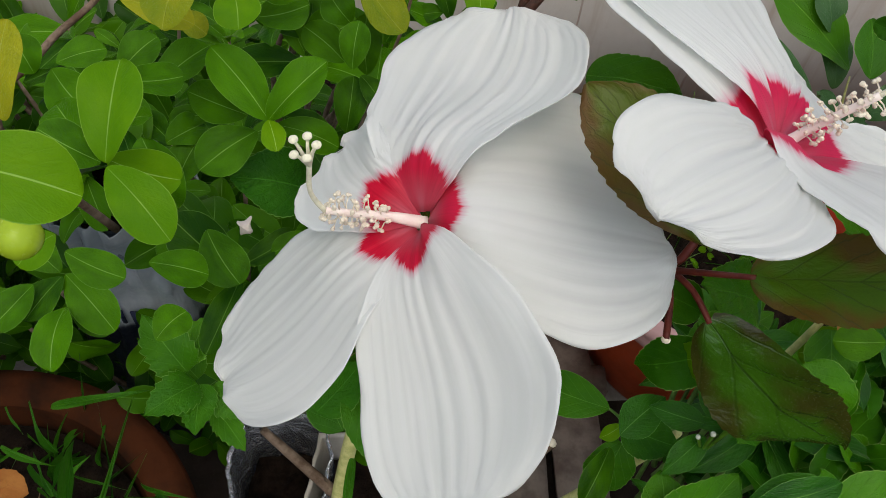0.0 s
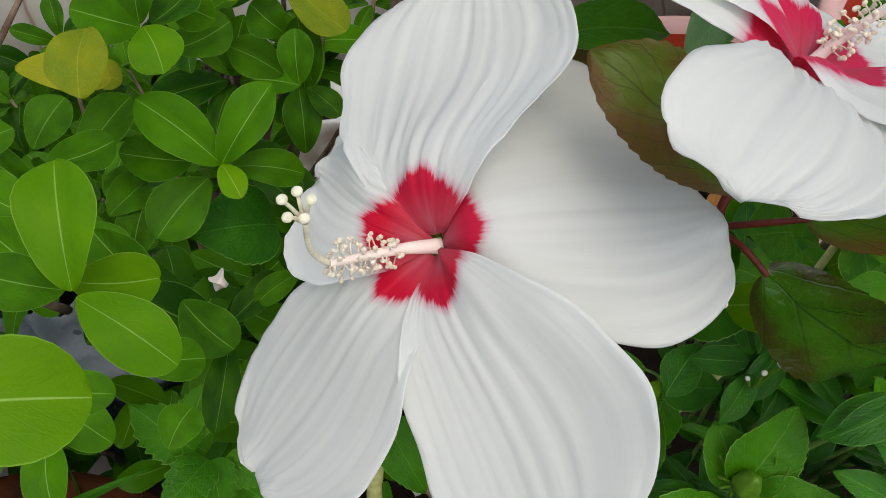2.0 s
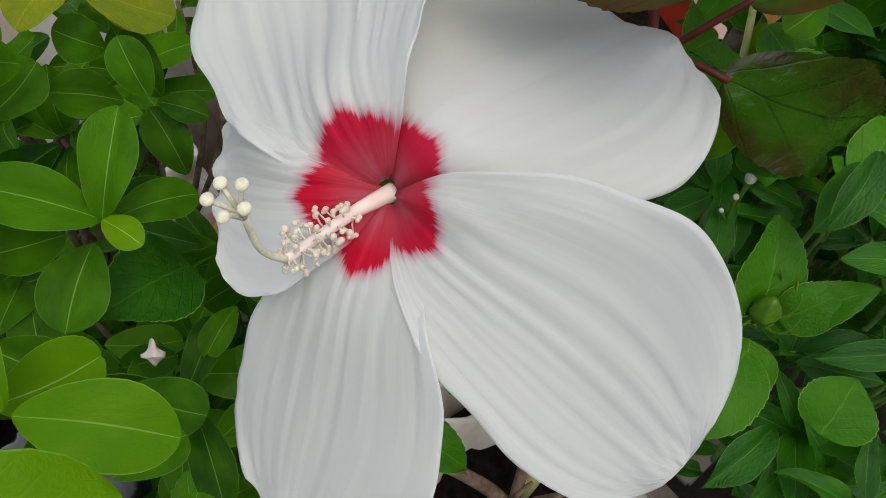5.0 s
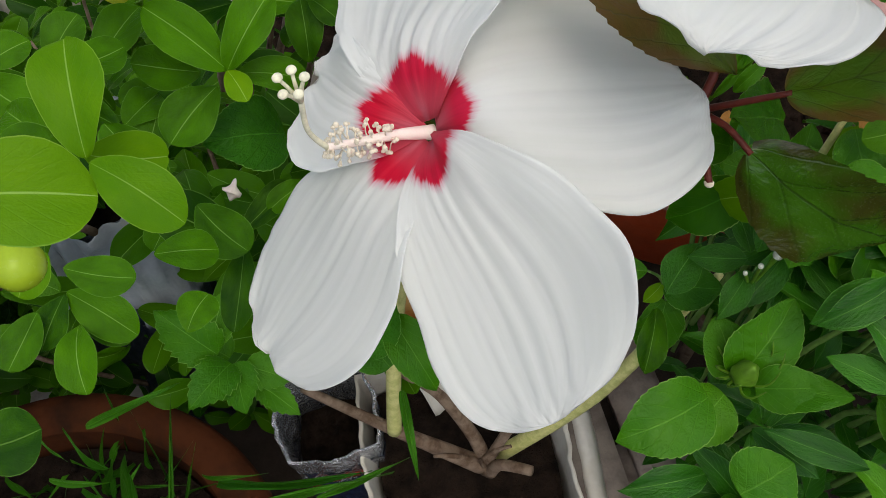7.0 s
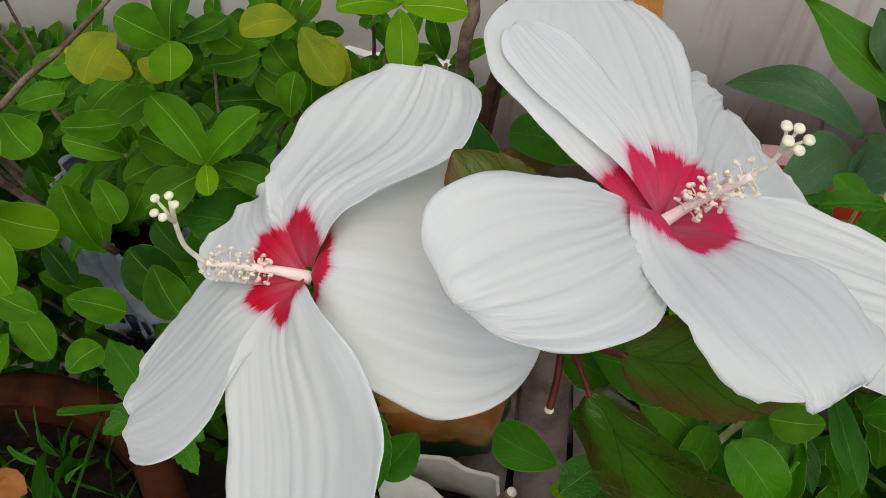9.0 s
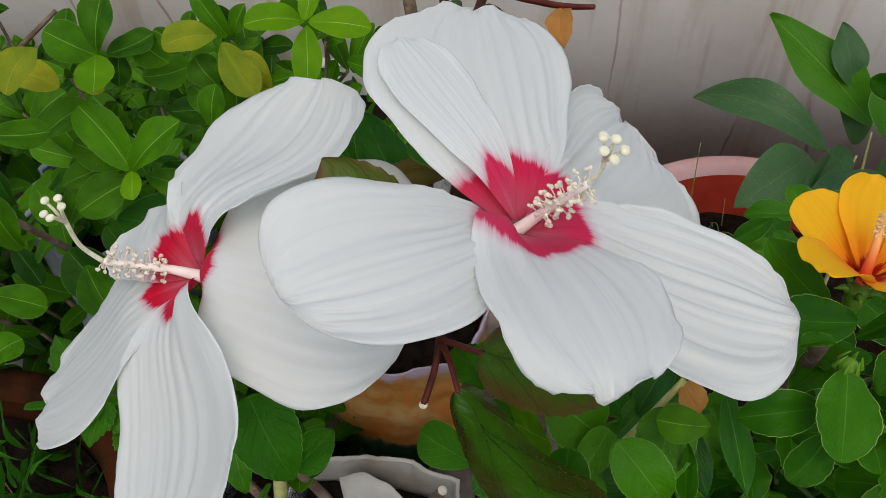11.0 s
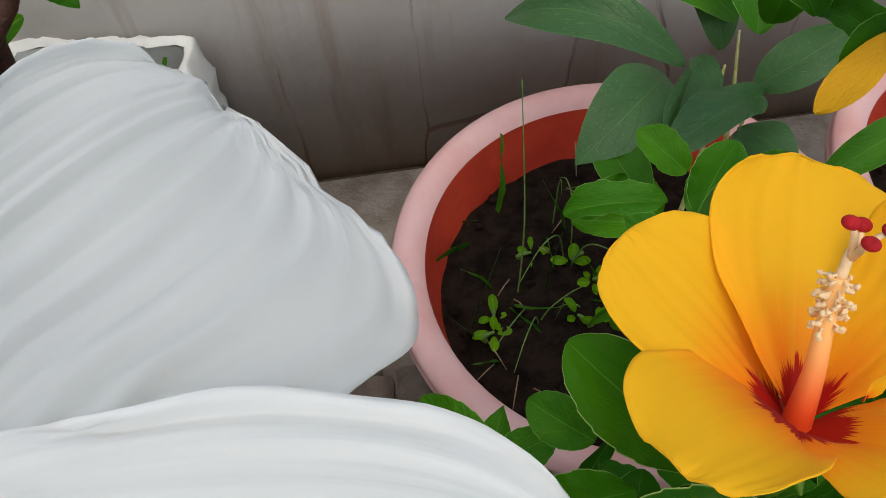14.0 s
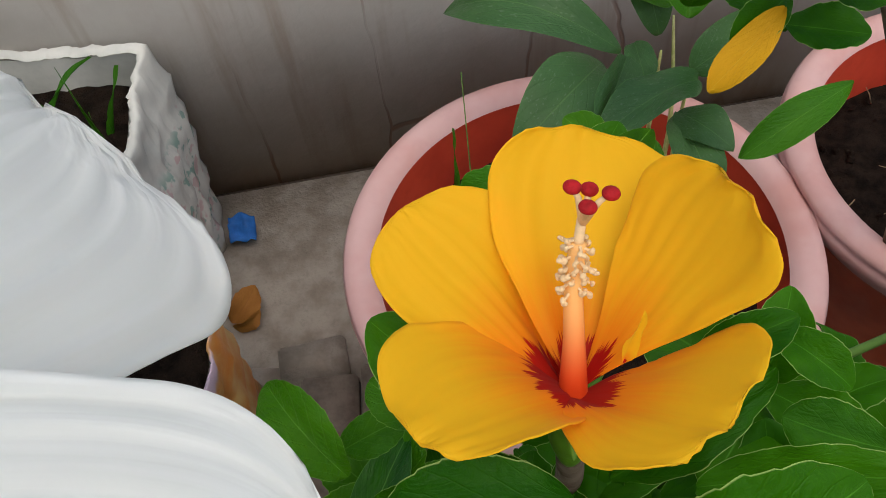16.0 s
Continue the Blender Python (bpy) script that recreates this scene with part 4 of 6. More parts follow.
petal(flower_b, C2, N2, -1.100, -0.064, 0.564, 0.123, 0.042, 0.634, 5.040, -0.098, -0.343, 0.060, M_ROSEWHITE, 22, 23, 0.0014, 0.0018, funnel=0.009, lap=((1, 0.0038, 0.013, 0.014),), asym=-0.109)
petal(flower_b, C2, N2, -2.463, 0.973, -0.491, 0.104, 0.032, 0.236, 3.8, 0.006, 0.412, 0.097, M_ROSEWHITE, 23, 7, 0.0005, 0.0028, 0.004, funnel=0.009, crisp=0.0013, lap=((-1, 0.009, 0.015, 0.012),), asym=-0.017)
petal(flower_b, C2, N2, 2.869, 0.754, -1.001, 0.114, 0.036, 0.880, 2.999, -0.170, 0.345, 0.038, M_ROSEWHITE, 24, 17, 0.0010, 0.0018, funnel=0.009, lap=((1, -0.009, 0.015, 0.012),), asym=-0.175)
petal(flower_b, Vector(C2) + Vector(N2).normalized() * 0.0030, N2, 1.26, 0.12, -0.52, 0.104, 0.0200, 0.85, 4.0, -0.10, 0.12, 0.02, M_ROSEWHITE, 29, 7, 0.0002, 0.0010, funnel=0.0108, crisp=0.0005, label="folded margin of the upper petal")
column(flower_b, [C2, (0.284, 0.359, 0.713), (0.292, 0.357, 0.725), (0.301, 0.354, 0.739)], (0.3065, 0.348, 0.764), 0.0021, 46, 5, 0.0020, M_PINKCOL, M_CREAM, M_STIGMA, 2, 0.3, 0.0058, 0.0012, 0.009, 0.0042, 0.0009)
part("stem", tube([(0.085, 0.361, 0.272), (0.095, 0.374, 0.345), (0.108, 0.389, 0.42), (0.128, 0.392, 0.52), (0.150, 0.350, 0.655)], [0.0062, 0.0058, 0.0054, 0.0045, 0.003], 12, bend=6), M_PALESTEM, white_plant, "pale spotted green stem")
part("stem", tube([(0.129, 0.390, 0.53), (0.170, 0.385, 0.60), (0.215, 0.362, 0.640), (0.245, 0.334, 0.654), (0.264, 0.358, 0.684)], [0.0034, 0.0030, 0.0026, 0.0020, 0.0018], 12, bend=6), M_REDSTEM, white_plant, "dark red flower stem")
part("branch", tube([(0.150, 0.334, 0.205), (0.120, 0.346, 0.238), (0.082, 0.364, 0.272), (0.025, 0.392, 0.330)], [0.0085, 0.0070, 0.0052, 0.0032], 10, bend=6), M_WOOD, white_plant, "grey woody cut branch")
part("branch", tube([(0.158, 0.330, 0.19), (0.166, 0.324, 0.225), (0.188, 0.309, 0.240)], [0.007, 0.005, 0.0045], 10, bend=5), M_WOOD, white_plant, "grey woody cut branch")
part("branch", tube([(0.155, 0.332, 0.19), (0.150, 0.348, 0.235), (0.128, 0.374, 0.290), (0.103, 0.382, 0.335)], [0.007, 0.006, 0.0048, 0.0035], 10, bend=5), M_WOOD, white_plant, "grey woody cut branch")
for end, thick in (((0.112, 0.335, 0.262), 0.0030), ((0.150, 0.318, 0.246), 0.0028), ((0.176, 0.330, 0.252), 0.0026)):
    part("branch", tube([(0.150, 0.336, 0.212), Vector((0.150, 0.336, 0.212)).lerp(Vector(end), 0.6) + Vector((0, 0, 0.006)), end], [thick, thick * 0.8, thick * 0.55], 8, bend=4), M_WOOD, white_plant, "thin grey cut twig")
part("branch", tube([(0.152, 0.334, 0.19), (0.190, 0.342, 0.31), (0.235, 0.349, 0.426)], [0.0050, 0.0042, 0.0036], 10, bend=5), M_WOOD, white_plant, "grey woody cut branch")
part("cut_end", ball(bmesh.new(), (0.2352, 0.3491, 0.4263), 0.0036, 0.35, (0.36, 0.06, 0.93)), M_CREAM, white_plant)
part("branch", tube([(0.17, 0.34, 0.20), (0.24, 0.33, 0.33), (0.29, 0.34, 0.42), (0.305, 0.338, 0.475)], [0.007, 0.006, 0.004, 0.0025], 10, bend=5), M_PALESTEM, white_plant, "pale green side shoot")
leaf(white_plant, "broad", (0.246, 0.318, 0.689), (0.195, 0.363, 0.729), 0.040, 0, "bronze", 1)
leaf(white_plant, "hib", (0.213, 0.431, 0.674), (0.262, 0.423, 0.670), 0.025, 0, "bright")
leaf(white_plant, "hib", (0.084, 0.329, 0.503), (0.108, 0.356, 0.515), 0.028)
leaf(white_plant, "hib", (0.105, 0.348, 0.506), (0.121, 0.309, 0.478), 0.026, 0, "bright")
leaf(white_plant, "hib", (0.098, 0.330, 0.476), (0.079, 0.362, 0.491), 0.030, 0, "bright")
leaf(white_plant, "hib", (0.134, 0.334, 0.564), (0.163, 0.303, 0.530), 0.040)
leaf(white_plant, "hib", (0.162, 0.308, 0.533), (0.179, 0.333, 0.538), 0.023)
leaf(white_plant, "dark", (0.223, 0.600, 0.632), (0.243, 0.597, 0.633), 0.015, 0, "dark")
leaf(white_plant, "hib", (0.216, 0.602, 0.621), (0.237, 0.586, 0.606), 0.016)
leaf(white_plant, "dark", (0.211, 0.605, 0.628), (0.203, 0.605, 0.635), 0.012)
leaf(white_plant, "dark", (0.239, 0.431, 0.660), (0.196, 0.416, 0.661), 0.017, 10, "brown")
leaf(white_plant, "hib", (0.207, 0.440, 0.610), (0.172, 0.487, 0.638), 0.030)
leaf(white_plant, "hib", (0.177, 0.460, 0.610), (0.158, 0.473, 0.631), 0.020)
part("stem", tube([(0.150, 0.60, 0.215), (0.158, 0.602, 0.40), (0.171, 0.601, 0.583), (0.176, 0.608, 0.622), (0.150, 0.645, 0.72)], [0.006, 0.0055, 0.005, 0.0045, 0.0035], 10, bend=5), M_WOOD, white_plant, "grey-brown woody stem")
part("stem", tube([(0.155, 0.595, 0.215), (0.175, 0.592, 0.40), (0.198, 0.582, 0.578), (0.202, 0.597, 0.625), (0.190, 0.63, 0.72)], [0.0050, 0.0044, 0.0038, 0.0033, 0.0034], 10, bend=5), M_DARKBARK, white_plant)
part("stem", tube([(0.16, 0.59, 0.215), (0.178, 0.585, 0.40), (0.192, 0.573, 0.573), (0.218, 0.588, 0.620), (0.245, 0.615, 0.70)], [0.0050, 0.0044, 0.0038, 0.0033, 0.003], 10, bend=5), M_DARKBARK, white_plant)
part("twig", tube([(0.237, 0.600, 0.649), (0.276, 0.559, 0.671), (0.299, 0.547, 0.680)], [0.0025, 0.002, 0.0015], 8, bend=5), M_REDSTEM, white_plant)
part("twig", tube([(0.245, 0.333, 0.652), (0.245, 0.320, 0.646), (0.2425, 0.3052, 0.6406)], [0.0014, 0.0016, 0.0016], 8, bend=4), M_REDSTEM, white_plant, "dark red cut flower stalk")
part("cut_end", ball(bmesh.new(), (0.2425, 0.3052, 0.6406), 0.0021, 0.6), M_CREAM, white_plant)
part("petiole", tube([(0.245, 0.332, 0.654), (0.252, 0.320, 0.656), (0.258, 0.307, 0.652)], [0.0016, 0.0014, 0.0013], 8, bend=4), M_REDSTEM, white_plant)
part("petiole", tube([(0.245, 0.332, 0.654), (0.256, 0.321, 0.668), (0.268, 0.3118, 0.6795)], [0.0016, 0.0014, 0.0012], 8, bend=4), M_REDSTEM, white_plant)
leaf(white_plant, "dark", (0.2660, 0.3128, 0.6785), (0.329, 0.296, 0.705), 0.044, 0, "olive", 1, (0, -0.08, 1.0))
leaf(white_plant, "dark", (0.257, 0.308, 0.653), (0.336, 0.282, 0.592), 0.050, 0, "dark", 2, (-0.31, -0.9, 0.25))
leaf(white_plant, "hib", (0.2718, 0.3359, 0.6159), (0.2465, 0.3471, 0.6169), 0.022, 0, "edged")
leaf(white_plant, "hib", (0.300, 0.342, 0.618), (0.258, 0.326, 0.652), 0.034, 0, "bright")
leaf(white_plant, "hib", (0.293, 0.340, 0.572), (0.2605, 0.347, 0.543), 0.032, 0, "edged", None, (-0.3, -0.7, 0.6))
leaf(white_plant, "hib", (0.300, 0.320, 0.590), (0.2765, 0.345, 0.557), 0.026, 0, "pale", None, (-0.3, -0.7, 0.6))
leaf(white_plant, "dry", (0.281, 0.553, 0.673), (0.285, 0.526, 0.666), 0.016, 10, "dry", 0, (0, -0.8, 0.5), "curled dry orange leaf")

# ---- yellow hibiscus ----
yellow_plant = thing("yellow_hibiscus_plant", (0.43, 0.45, 0.0), "hibiscus plant with one yellow flower and pale-edged leaves", "flowering plant")
C3, N3 = (0.432, 0.391, 0.652), (0.0, 0.20, 0.98)
flower_c = calyx(yellow_plant, Vector(C3) - Vector(N3) * 0.002, N3, 0.005, 0.018, "open golden-yellow hibiscus flower with dark red throat")
petal(flower_c, C3, N3, -0.792, 0.634, -0.094, 0.048, 0.016, 0.994, 1.900, 0.034, -0.189, 0.067, M_YELLOW, 30, 5, 0.0003, 0.0007, 0.0, 0.0003, crisp=0.0004, lap=((-1, -0.0028, 0.013, 0.014),), asym=-0.051, claw=0.1)
petal(flower_c, C3, N3, -1.762, 0.609, -0.024, 0.053, 0.023, 1.072, 2.517, -0.007, 0.416, 0.027, M_YELLOW, 31, 5, 0.0003, 0.0012, 0.0, 0.0003, crisp=0.0004, lap=((1, 0.0028, 0.013, 0.014),), asym=-0.188, claw=0.1)
petal(flower_c, C3, N3, 3.662, 0.729, 0.438, 0.050, 0.018, 1.311, 5.807, -0.075, -0.307, 0.046, M_YELLOW, 32, 5, 0.0003, 0.0012, 0.0, 0.0003, crisp=0.0004, asym=-0.020, claw=0.1)
petal(flower_c, C3, N3, 2.066, 0.733, -0.073, 0.038, 0.018, 0.745, 3.954, 0.102, 0.257, 0.098, M_YELLOW, 33, 5, 0.0003, 0.0006, 0.0, 0.0003, crisp=0.0004, lap=((-1, 0.0019, 0.011, 0.012),), asym=0.153, claw=0.1)
petal(flower_c, C3, N3, 0.650, 1.040, -1.010, 0.041, 0.017, 0.560, 3.300, -0.060, 0.165, 0.200, M_YELLOW, 34, 5, 0.0003, 0.0007, 0.0, 0.0003, crisp=0.0004, lap=((1, -0.0019, 0.011, 0.012),), asym=-0.250, claw=0.1)
leaf(flower_c, "narrow", (0.440, 0.391, 0.664), (0.4425, 0.393, 0.679), 0.0028, 20, "petaloid", 1, name="petaloid")
column(flower_c, [C3, (0.432, 0.395, 0.666), (0.432, 0.400, 0.677), (0.433, 0.404, 0.6845)], (0.4345, 0.4065, 0.6945), 0.0020, 44, 4, 0.0015, M_REDCOL, M_ANTHER, M_REDSTIGMA, 3, 0.6, 0.0028, 0.00062, 0.006, 0.0031, 0.0008)
part("stem", tube([(0.43, 0.45, 0.0), (0.435, 0.44, 0.3), (0.44, 0.41, 0.52), (0.432, 0.388, 0.634)], [0.008, 0.006, 0.0045, 0.0028], 12, bend=6), M_WOOD, yellow_plant)
leaf(yellow_plant, "notched", (0.427, 0.377, 0.637), (0.405, 0.379, 0.636), 0.021, 0, "edged")
leaf(yellow_plant, "notched", (0.424, 0.349, 0.642), (0.420, 0.310, 0.631), 0.027, 0, "edged")
leaf(yellow_plant, "notched", (0.419, 0.342, 0.618), (0.383, 0.334, 0.613), 0.021, 0, "edged")
leaf(yellow_plant, "notched", (0.426, 0.335, 0.604), (0.411, 0.317, 0.590), 0.019, 0, "edged")
leaf(yellow_plant, "notched", (0.420, 0.362, 0.643), (0.404, 0.359, 0.641), 0.009, 40, "edged")
leaf(yellow_plant, "notched", (0.423, 0.392, 0.630), (0.393, 0.414, 0.648), 0.021, 0, "edged")
leaf(yellow_plant, "notched", (0.440, 0.338, 0.612), (0.447, 0.320, 0.605), 0.019, 0, "edged")
leaf(yellow_plant, "notched", (0.449, 0.347, 0.630), (0.459, 0.310, 0.622), 0.027, 0, "yellowing")
leaf(yellow_plant, "notched", (0.450, 0.353, 0.627), (0.476, 0.343, 0.628), 0.018, 0, "yellow")
leaf(yellow_plant, "notched", (0.430, 0.373, 0.645), (0.393, 0.373, 0.642), 0.024, 0, "edged")
leaf(yellow_plant, "notched", (0.445, 0.360, 0.651), (0.471, 0.365, 0.671), 0.024, 0, "edged")
leaf(yellow_plant, "notched", (0.403, 0.408, 0.604), (0.387, 0.419, 0.607), 0.013, 0, "bright")
leaf(yellow_plant, "notched", (0.467, 0.411, 0.618), (0.488, 0.413, 0.632), 0.012, 0, "edged")
leaf(yellow_plant, "notched", (0.461, 0.383, 0.612), (0.501, 0.375, 0.631), 0.016, 0, "edged")
leaf(yellow_plant, "notched", (0.380, 0.398, 0.597), (0.360, 0.422, 0.606), 0.016, 0, "bright")
leaf(yellow_plant, "notched", (0.376, 0.409, 0.586), (0.395, 0.415, 0.591), 0.012, 0, "bright")
leaf(yellow_plant, "notched", (0.430, 0.387, 0.613), (0.388, 0.386, 0.614), 0.014, 0, "edged")
leaf(yellow_plant, "notched", (0.517, 0.393, 0.592), (0.493, 0.405, 0.591), 0.018, 0, "edged")
leaf(yellow_plant, "notched", (0.502, 0.433, 0.583), (0.518, 0.414, 0.582), 0.014, 0, "edged")
leaf(yellow_plant, "notched", (0.442, 0.386, 0.614), (0.478, 0.400, 0.635), 0.013, 0, "edged")
leaf(yellow_plant, "notched", (0.453, 0.518, 0.552), (0.414, 0.522, 0.544), 0.016, 20, "bright")
leaf(yellow_plant, "notched", (0.463, 0.512, 0.551), (0.478, 0.531, 0.570), 0.020, 0, "edged")
leaf(yellow_plant, "oval", (0.481, 0.506, 0.593), (0.450, 0.479, 0.575), 0.023)
leaf(yellow_plant, "notched", (0.480, 0.543, 0.466), (0.456, 0.570, 0.476), 0.018, 0, "bright")
leaf(yellow_plant, "notched", (0.514, 0.639, 0.416), (0.485, 0.659, 0.435), 0.025, 0, "bright")
leaf(yellow_plant, "notched", (0.482, 0.651, 0.402), (0.451, 0.634, 0.383), 0.019, 0, "edged")

# ---- other plants ----
shrub = thing("shrub", (-0.05, 0.55, 0.0), "bushy shrub with glossy oval green leaves in whorls", "shrub")
seedling = thing("seedling", (-0.02, 0.43, 0.22), "young plant with bright toothed leaves", "seedling")
low_plant = thing("leafy_plant", (0.30, 0.33, 0.0), "low leafy green plant with pointed leaves and one bud", "leafy plant")
back_plant = thing("hibiscus_bush", (0.75, 0.62, 0.0), "green hibiscus bush with one yellow leaf", "shrub")
fleshy_plant = thing("potted_plant", (0.57, 0.74, 0.165), "potted plant with long fleshy blue-green leaves", "potted plant")
leaf(shrub, "oval", (0.034, 0.304, 0.735), (0.035, 0.335, 0.751), 0.023, 0, "pale")
leaf(shrub, "oval", (0.031, 0.307, 0.732), (0.014, 0.309, 0.744), 0.017)
leaf(shrub, "oval", (0.036, 0.300, 0.738), (0.057, 0.282, 0.725), 0.020, 0, "pale")
leaf(shrub, "oval", (0.030, 0.313, 0.727), (0.049, 0.321, 0.709), 0.020, 10, "pale")
leaf(shrub, "oval", (0.025, 0.315, 0.721), (0.007, 0.336, 0.728), 0.019)
leaf(shrub, "oval", (0.0346, 0.2416, 0.8038), (0.0612, 0.2419, 0.7940), 0.022, 0, "pale")
leaf(shrub, "oval", (-0.003, 0.320, 0.735), (-0.001, 0.343, 0.758), 0.017, 0, "yellowing")
leaf(shrub, "oval", (0.060, 0.416, 0.647), (0.034, 0.431, 0.678), 0.026)
leaf(shrub, "oval", (0.060, 0.416, 0.647), (0.088, 0.435, 0.670), 0.023)
leaf(shrub, "oval", (0.060, 0.416, 0.647), (0.066, 0.399, 0.643), 0.014, 0, "pale")
leaf(shrub, "oval", (0.062, 0.422, 0.638), (0.093, 0.421, 0.625), 0.020)
leaf(shrub, "oval", (0.051, 0.425, 0.630), (0.025, 0.402, 0.623), 0.030)
leaf(shrub, "oval", (0.003, 0.425, 0.653), (0.029, 0.446, 0.666), 0.022)
leaf(shrub, "oval", (-0.024, 0.454, 0.637), (-0.006, 0.472, 0.648), 0.024)
leaf(shrub, "oval", (0.105, 0.463, 0.638), (0.104, 0.479, 0.666), 0.021)
leaf(shrub, "oval", (0.092, 0.474, 0.637), (0.070, 0.483, 0.652), 0.024)
leaf(shrub, "oval", (0.095, 0.441, 0.616), (0.098, 0.462, 0.638), 0.021)
leaf(shrub, "oval", (0.102, 0.459, 0.641), (0.115, 0.445, 0.633), 0.015)
leaf(shrub, "oval", (0.125, 0.471, 0.662), (0.106, 0.482, 0.679), 0.024, 0, "yellowing")
leaf(shrub, "oval", (0.091, 0.430, 0.620), (0.064, 0.436, 0.631), 0.018)
leaf(shrub, "hib", (0.074, 0.423, 0.588), (0.035, 0.415, 0.604), 0.039)
leaf(shrub, "oval", (0.039, 0.383, 0.559), (0.004, 0.399, 0.588), 0.034)
leaf(shrub, "oval", (0.040, 0.382, 0.558), (0.026, 0.341, 0.543), 0.021)
leaf(shrub, "oval", (0.040, 0.391, 0.558), (0.068, 0.410, 0.566), 0.018)
leaf(shrub, "oval", (0.024, 0.444, 0.620), (0.002, 0.436, 0.621), 0.015)
leaf(shrub, "oval", (-0.040, 0.428, 0.665), (-0.019, 0.439, 0.666), 0.019)
leaf(shrub, "oval", (-0.029, 0.345, 0.609), (-0.005, 0.325, 0.592), 0.023)
leaf(shrub, "oval", (-0.030, 0.344, 0.609), (-0.041, 0.320, 0.606), 0.018)
leaf(shrub, "oval", (-0.026, 0.330, 0.604), (-0.025, 0.299, 0.599), 0.021)
leaf(shrub, "oval", (-0.039, 0.335, 0.614), (-0.053, 0.313, 0.609), 0.020)
leaf(shrub, "oval", (-0.033, 0.348, 0.606), (-0.048, 0.362, 0.611), 0.018)
leaf(shrub, "oval", (-0.007, 0.322, 0.660), (0.016, 0.317, 0.650), 0.018)
leaf(shrub, "oval", (-0.012, 0.329, 0.662), (-0.024, 0.315, 0.658), 0.020, 0, "pale")
leaf(shrub, "oval", (-0.003, 0.434, 0.700), (0.029, 0.431, 0.690), 0.019, 0, "yellowing")
leaf(shrub, "oval", (0.045, 0.467, 0.688), (0.045, 0.455, 0.672), 0.018)
leaf(shrub, "oval", (0.047, 0.474, 0.663), (0.074, 0.482, 0.667), 0.025)
leaf(shrub, "oval", (0.079, 0.409, 0.563), (0.055, 0.398, 0.560), 0.016)
leaf(shrub, "oval", (0.009, 0.406, 0.605), (0.019, 0.426, 0.619), 0.022)
leaf(shrub, "oval", (-0.005, 0.413, 0.630), (0.009, 0.399, 0.613), 0.021)
leaf(shrub, "oval", (-0.030, 0.405, 0.682), (-0.016, 0.396, 0.665), 0.026)
leaf(shrub, "oval", (-0.028, 0.388, 0.694), (-0.035, 0.395, 0.708), 0.019)
leaf(shrub, "oval", (-0.033, 0.353, 0.596), (-0.011, 0.327, 0.584), 0.021)
leaf(shrub, "oval", (-0.050, 0.339, 0.595), (-0.068, 0.327, 0.597), 0.026)
leaf(shrub, "oval", (-0.048, 0.267, 0.644), (-0.022, 0.269, 0.643), 0.027)
leaf(shrub, "oval", (0.042, 0.453, 0.696), (0.045, 0.474, 0.719), 0.023)
leaf(shrub, "oval", (0.042, 0.452, 0.695), (0.021, 0.448, 0.712), 0.025)
leaf(shrub, "oval", (0.044, 0.449, 0.698), (0.049, 0.429, 0.690), 0.025, 0, "pale")
leaf(shrub, "oval", (0.046, 0.455, 0.694), (0.064, 0.475, 0.694), 0.019)
leaf(shrub, "oval", (0.154, 0.471, 0.712), (0.128, 0.456, 0.719), 0.019, 0, "pale")
leaf(shrub, "oval", (0.156, 0.471, 0.712), (0.188, 0.474, 0.709), 0.020, 0, "pale")
leaf(shrub, "oval", (0.155, 0.470, 0.711), (0.160, 0.444, 0.693), 0.018, 0, "pale")
leaf(shrub, "oval", (0.154, 0.471, 0.713), (0.155, 0.485, 0.724), 0.013, 0, "pale")
leaf(shrub, "oval", (0.030, 0.429, 0.717), (0.025, 0.401, 0.710), 0.025, 0, "yellowing")
leaf(shrub, "oval", (0.069, 0.472, 0.677), (0.054, 0.473, 0.691), 0.024)
leaf(shrub, "oval", (0.097, 0.467, 0.668), (0.085, 0.473, 0.682), 0.022)
leaf(shrub, "oval", (0.102, 0.476, 0.691), (0.124, 0.457, 0.672), 0.023, 0, "yellowing")
leaf(shrub, "oval", (0.100, 0.477, 0.694), (0.075, 0.462, 0.696), 0.022, 0, "yellowing")
leaf(shrub, "oval", (0.099, 0.444, 0.658), (0.102, 0.457, 0.678), 0.018)
leaf(shrub, "oval", (0.044, 0.437, 0.629), (0.017, 0.433, 0.647), 0.025)
leaf(shrub, "oval", (0.002, 0.400, 0.682), (0.024, 0.415, 0.673), 0.020)
leaf(shrub, "oval", (0.030, 0.354, 0.651), (0.019, 0.365, 0.684), 0.022)
leaf(shrub, "oval", (0.021, 0.330, 0.644), (0.043, 0.335, 0.629), 0.019)
leaf(shrub, "oval", (0.026, 0.303, 0.625), (0.036, 0.318, 0.625), 0.019)
leaf(shrub, "oval", (0.028, 0.383, 0.599), (0.045, 0.365, 0.577), 0.028)
leaf(shrub, "oval", (0.003, 0.423, 0.619), (0.020, 0.439, 0.619), 0.022)
leaf(shrub, "oval", (0.006, 0.474, 0.662), (0.021, 0.470, 0.653), 0.016, 0, "yellowing")
leaf(seedling, "toothed", (0.005, 0.354, 0.497), (-0.019, 0.374, 0.528), 0.029, 0, "bright")
leaf(seedling, "toothed", (0.003, 0.359, 0.501), (0.016, 0.385, 0.511), 0.022, 0, "bright")
leaf(seedling, "toothed", (0.011, 0.349, 0.493), (-0.013, 0.324, 0.500), 0.025, 0, "bright")
leaf(seedling, "toothed", (0.013, 0.349, 0.492), (0.015, 0.318, 0.489), 0.023, 0, "bright")
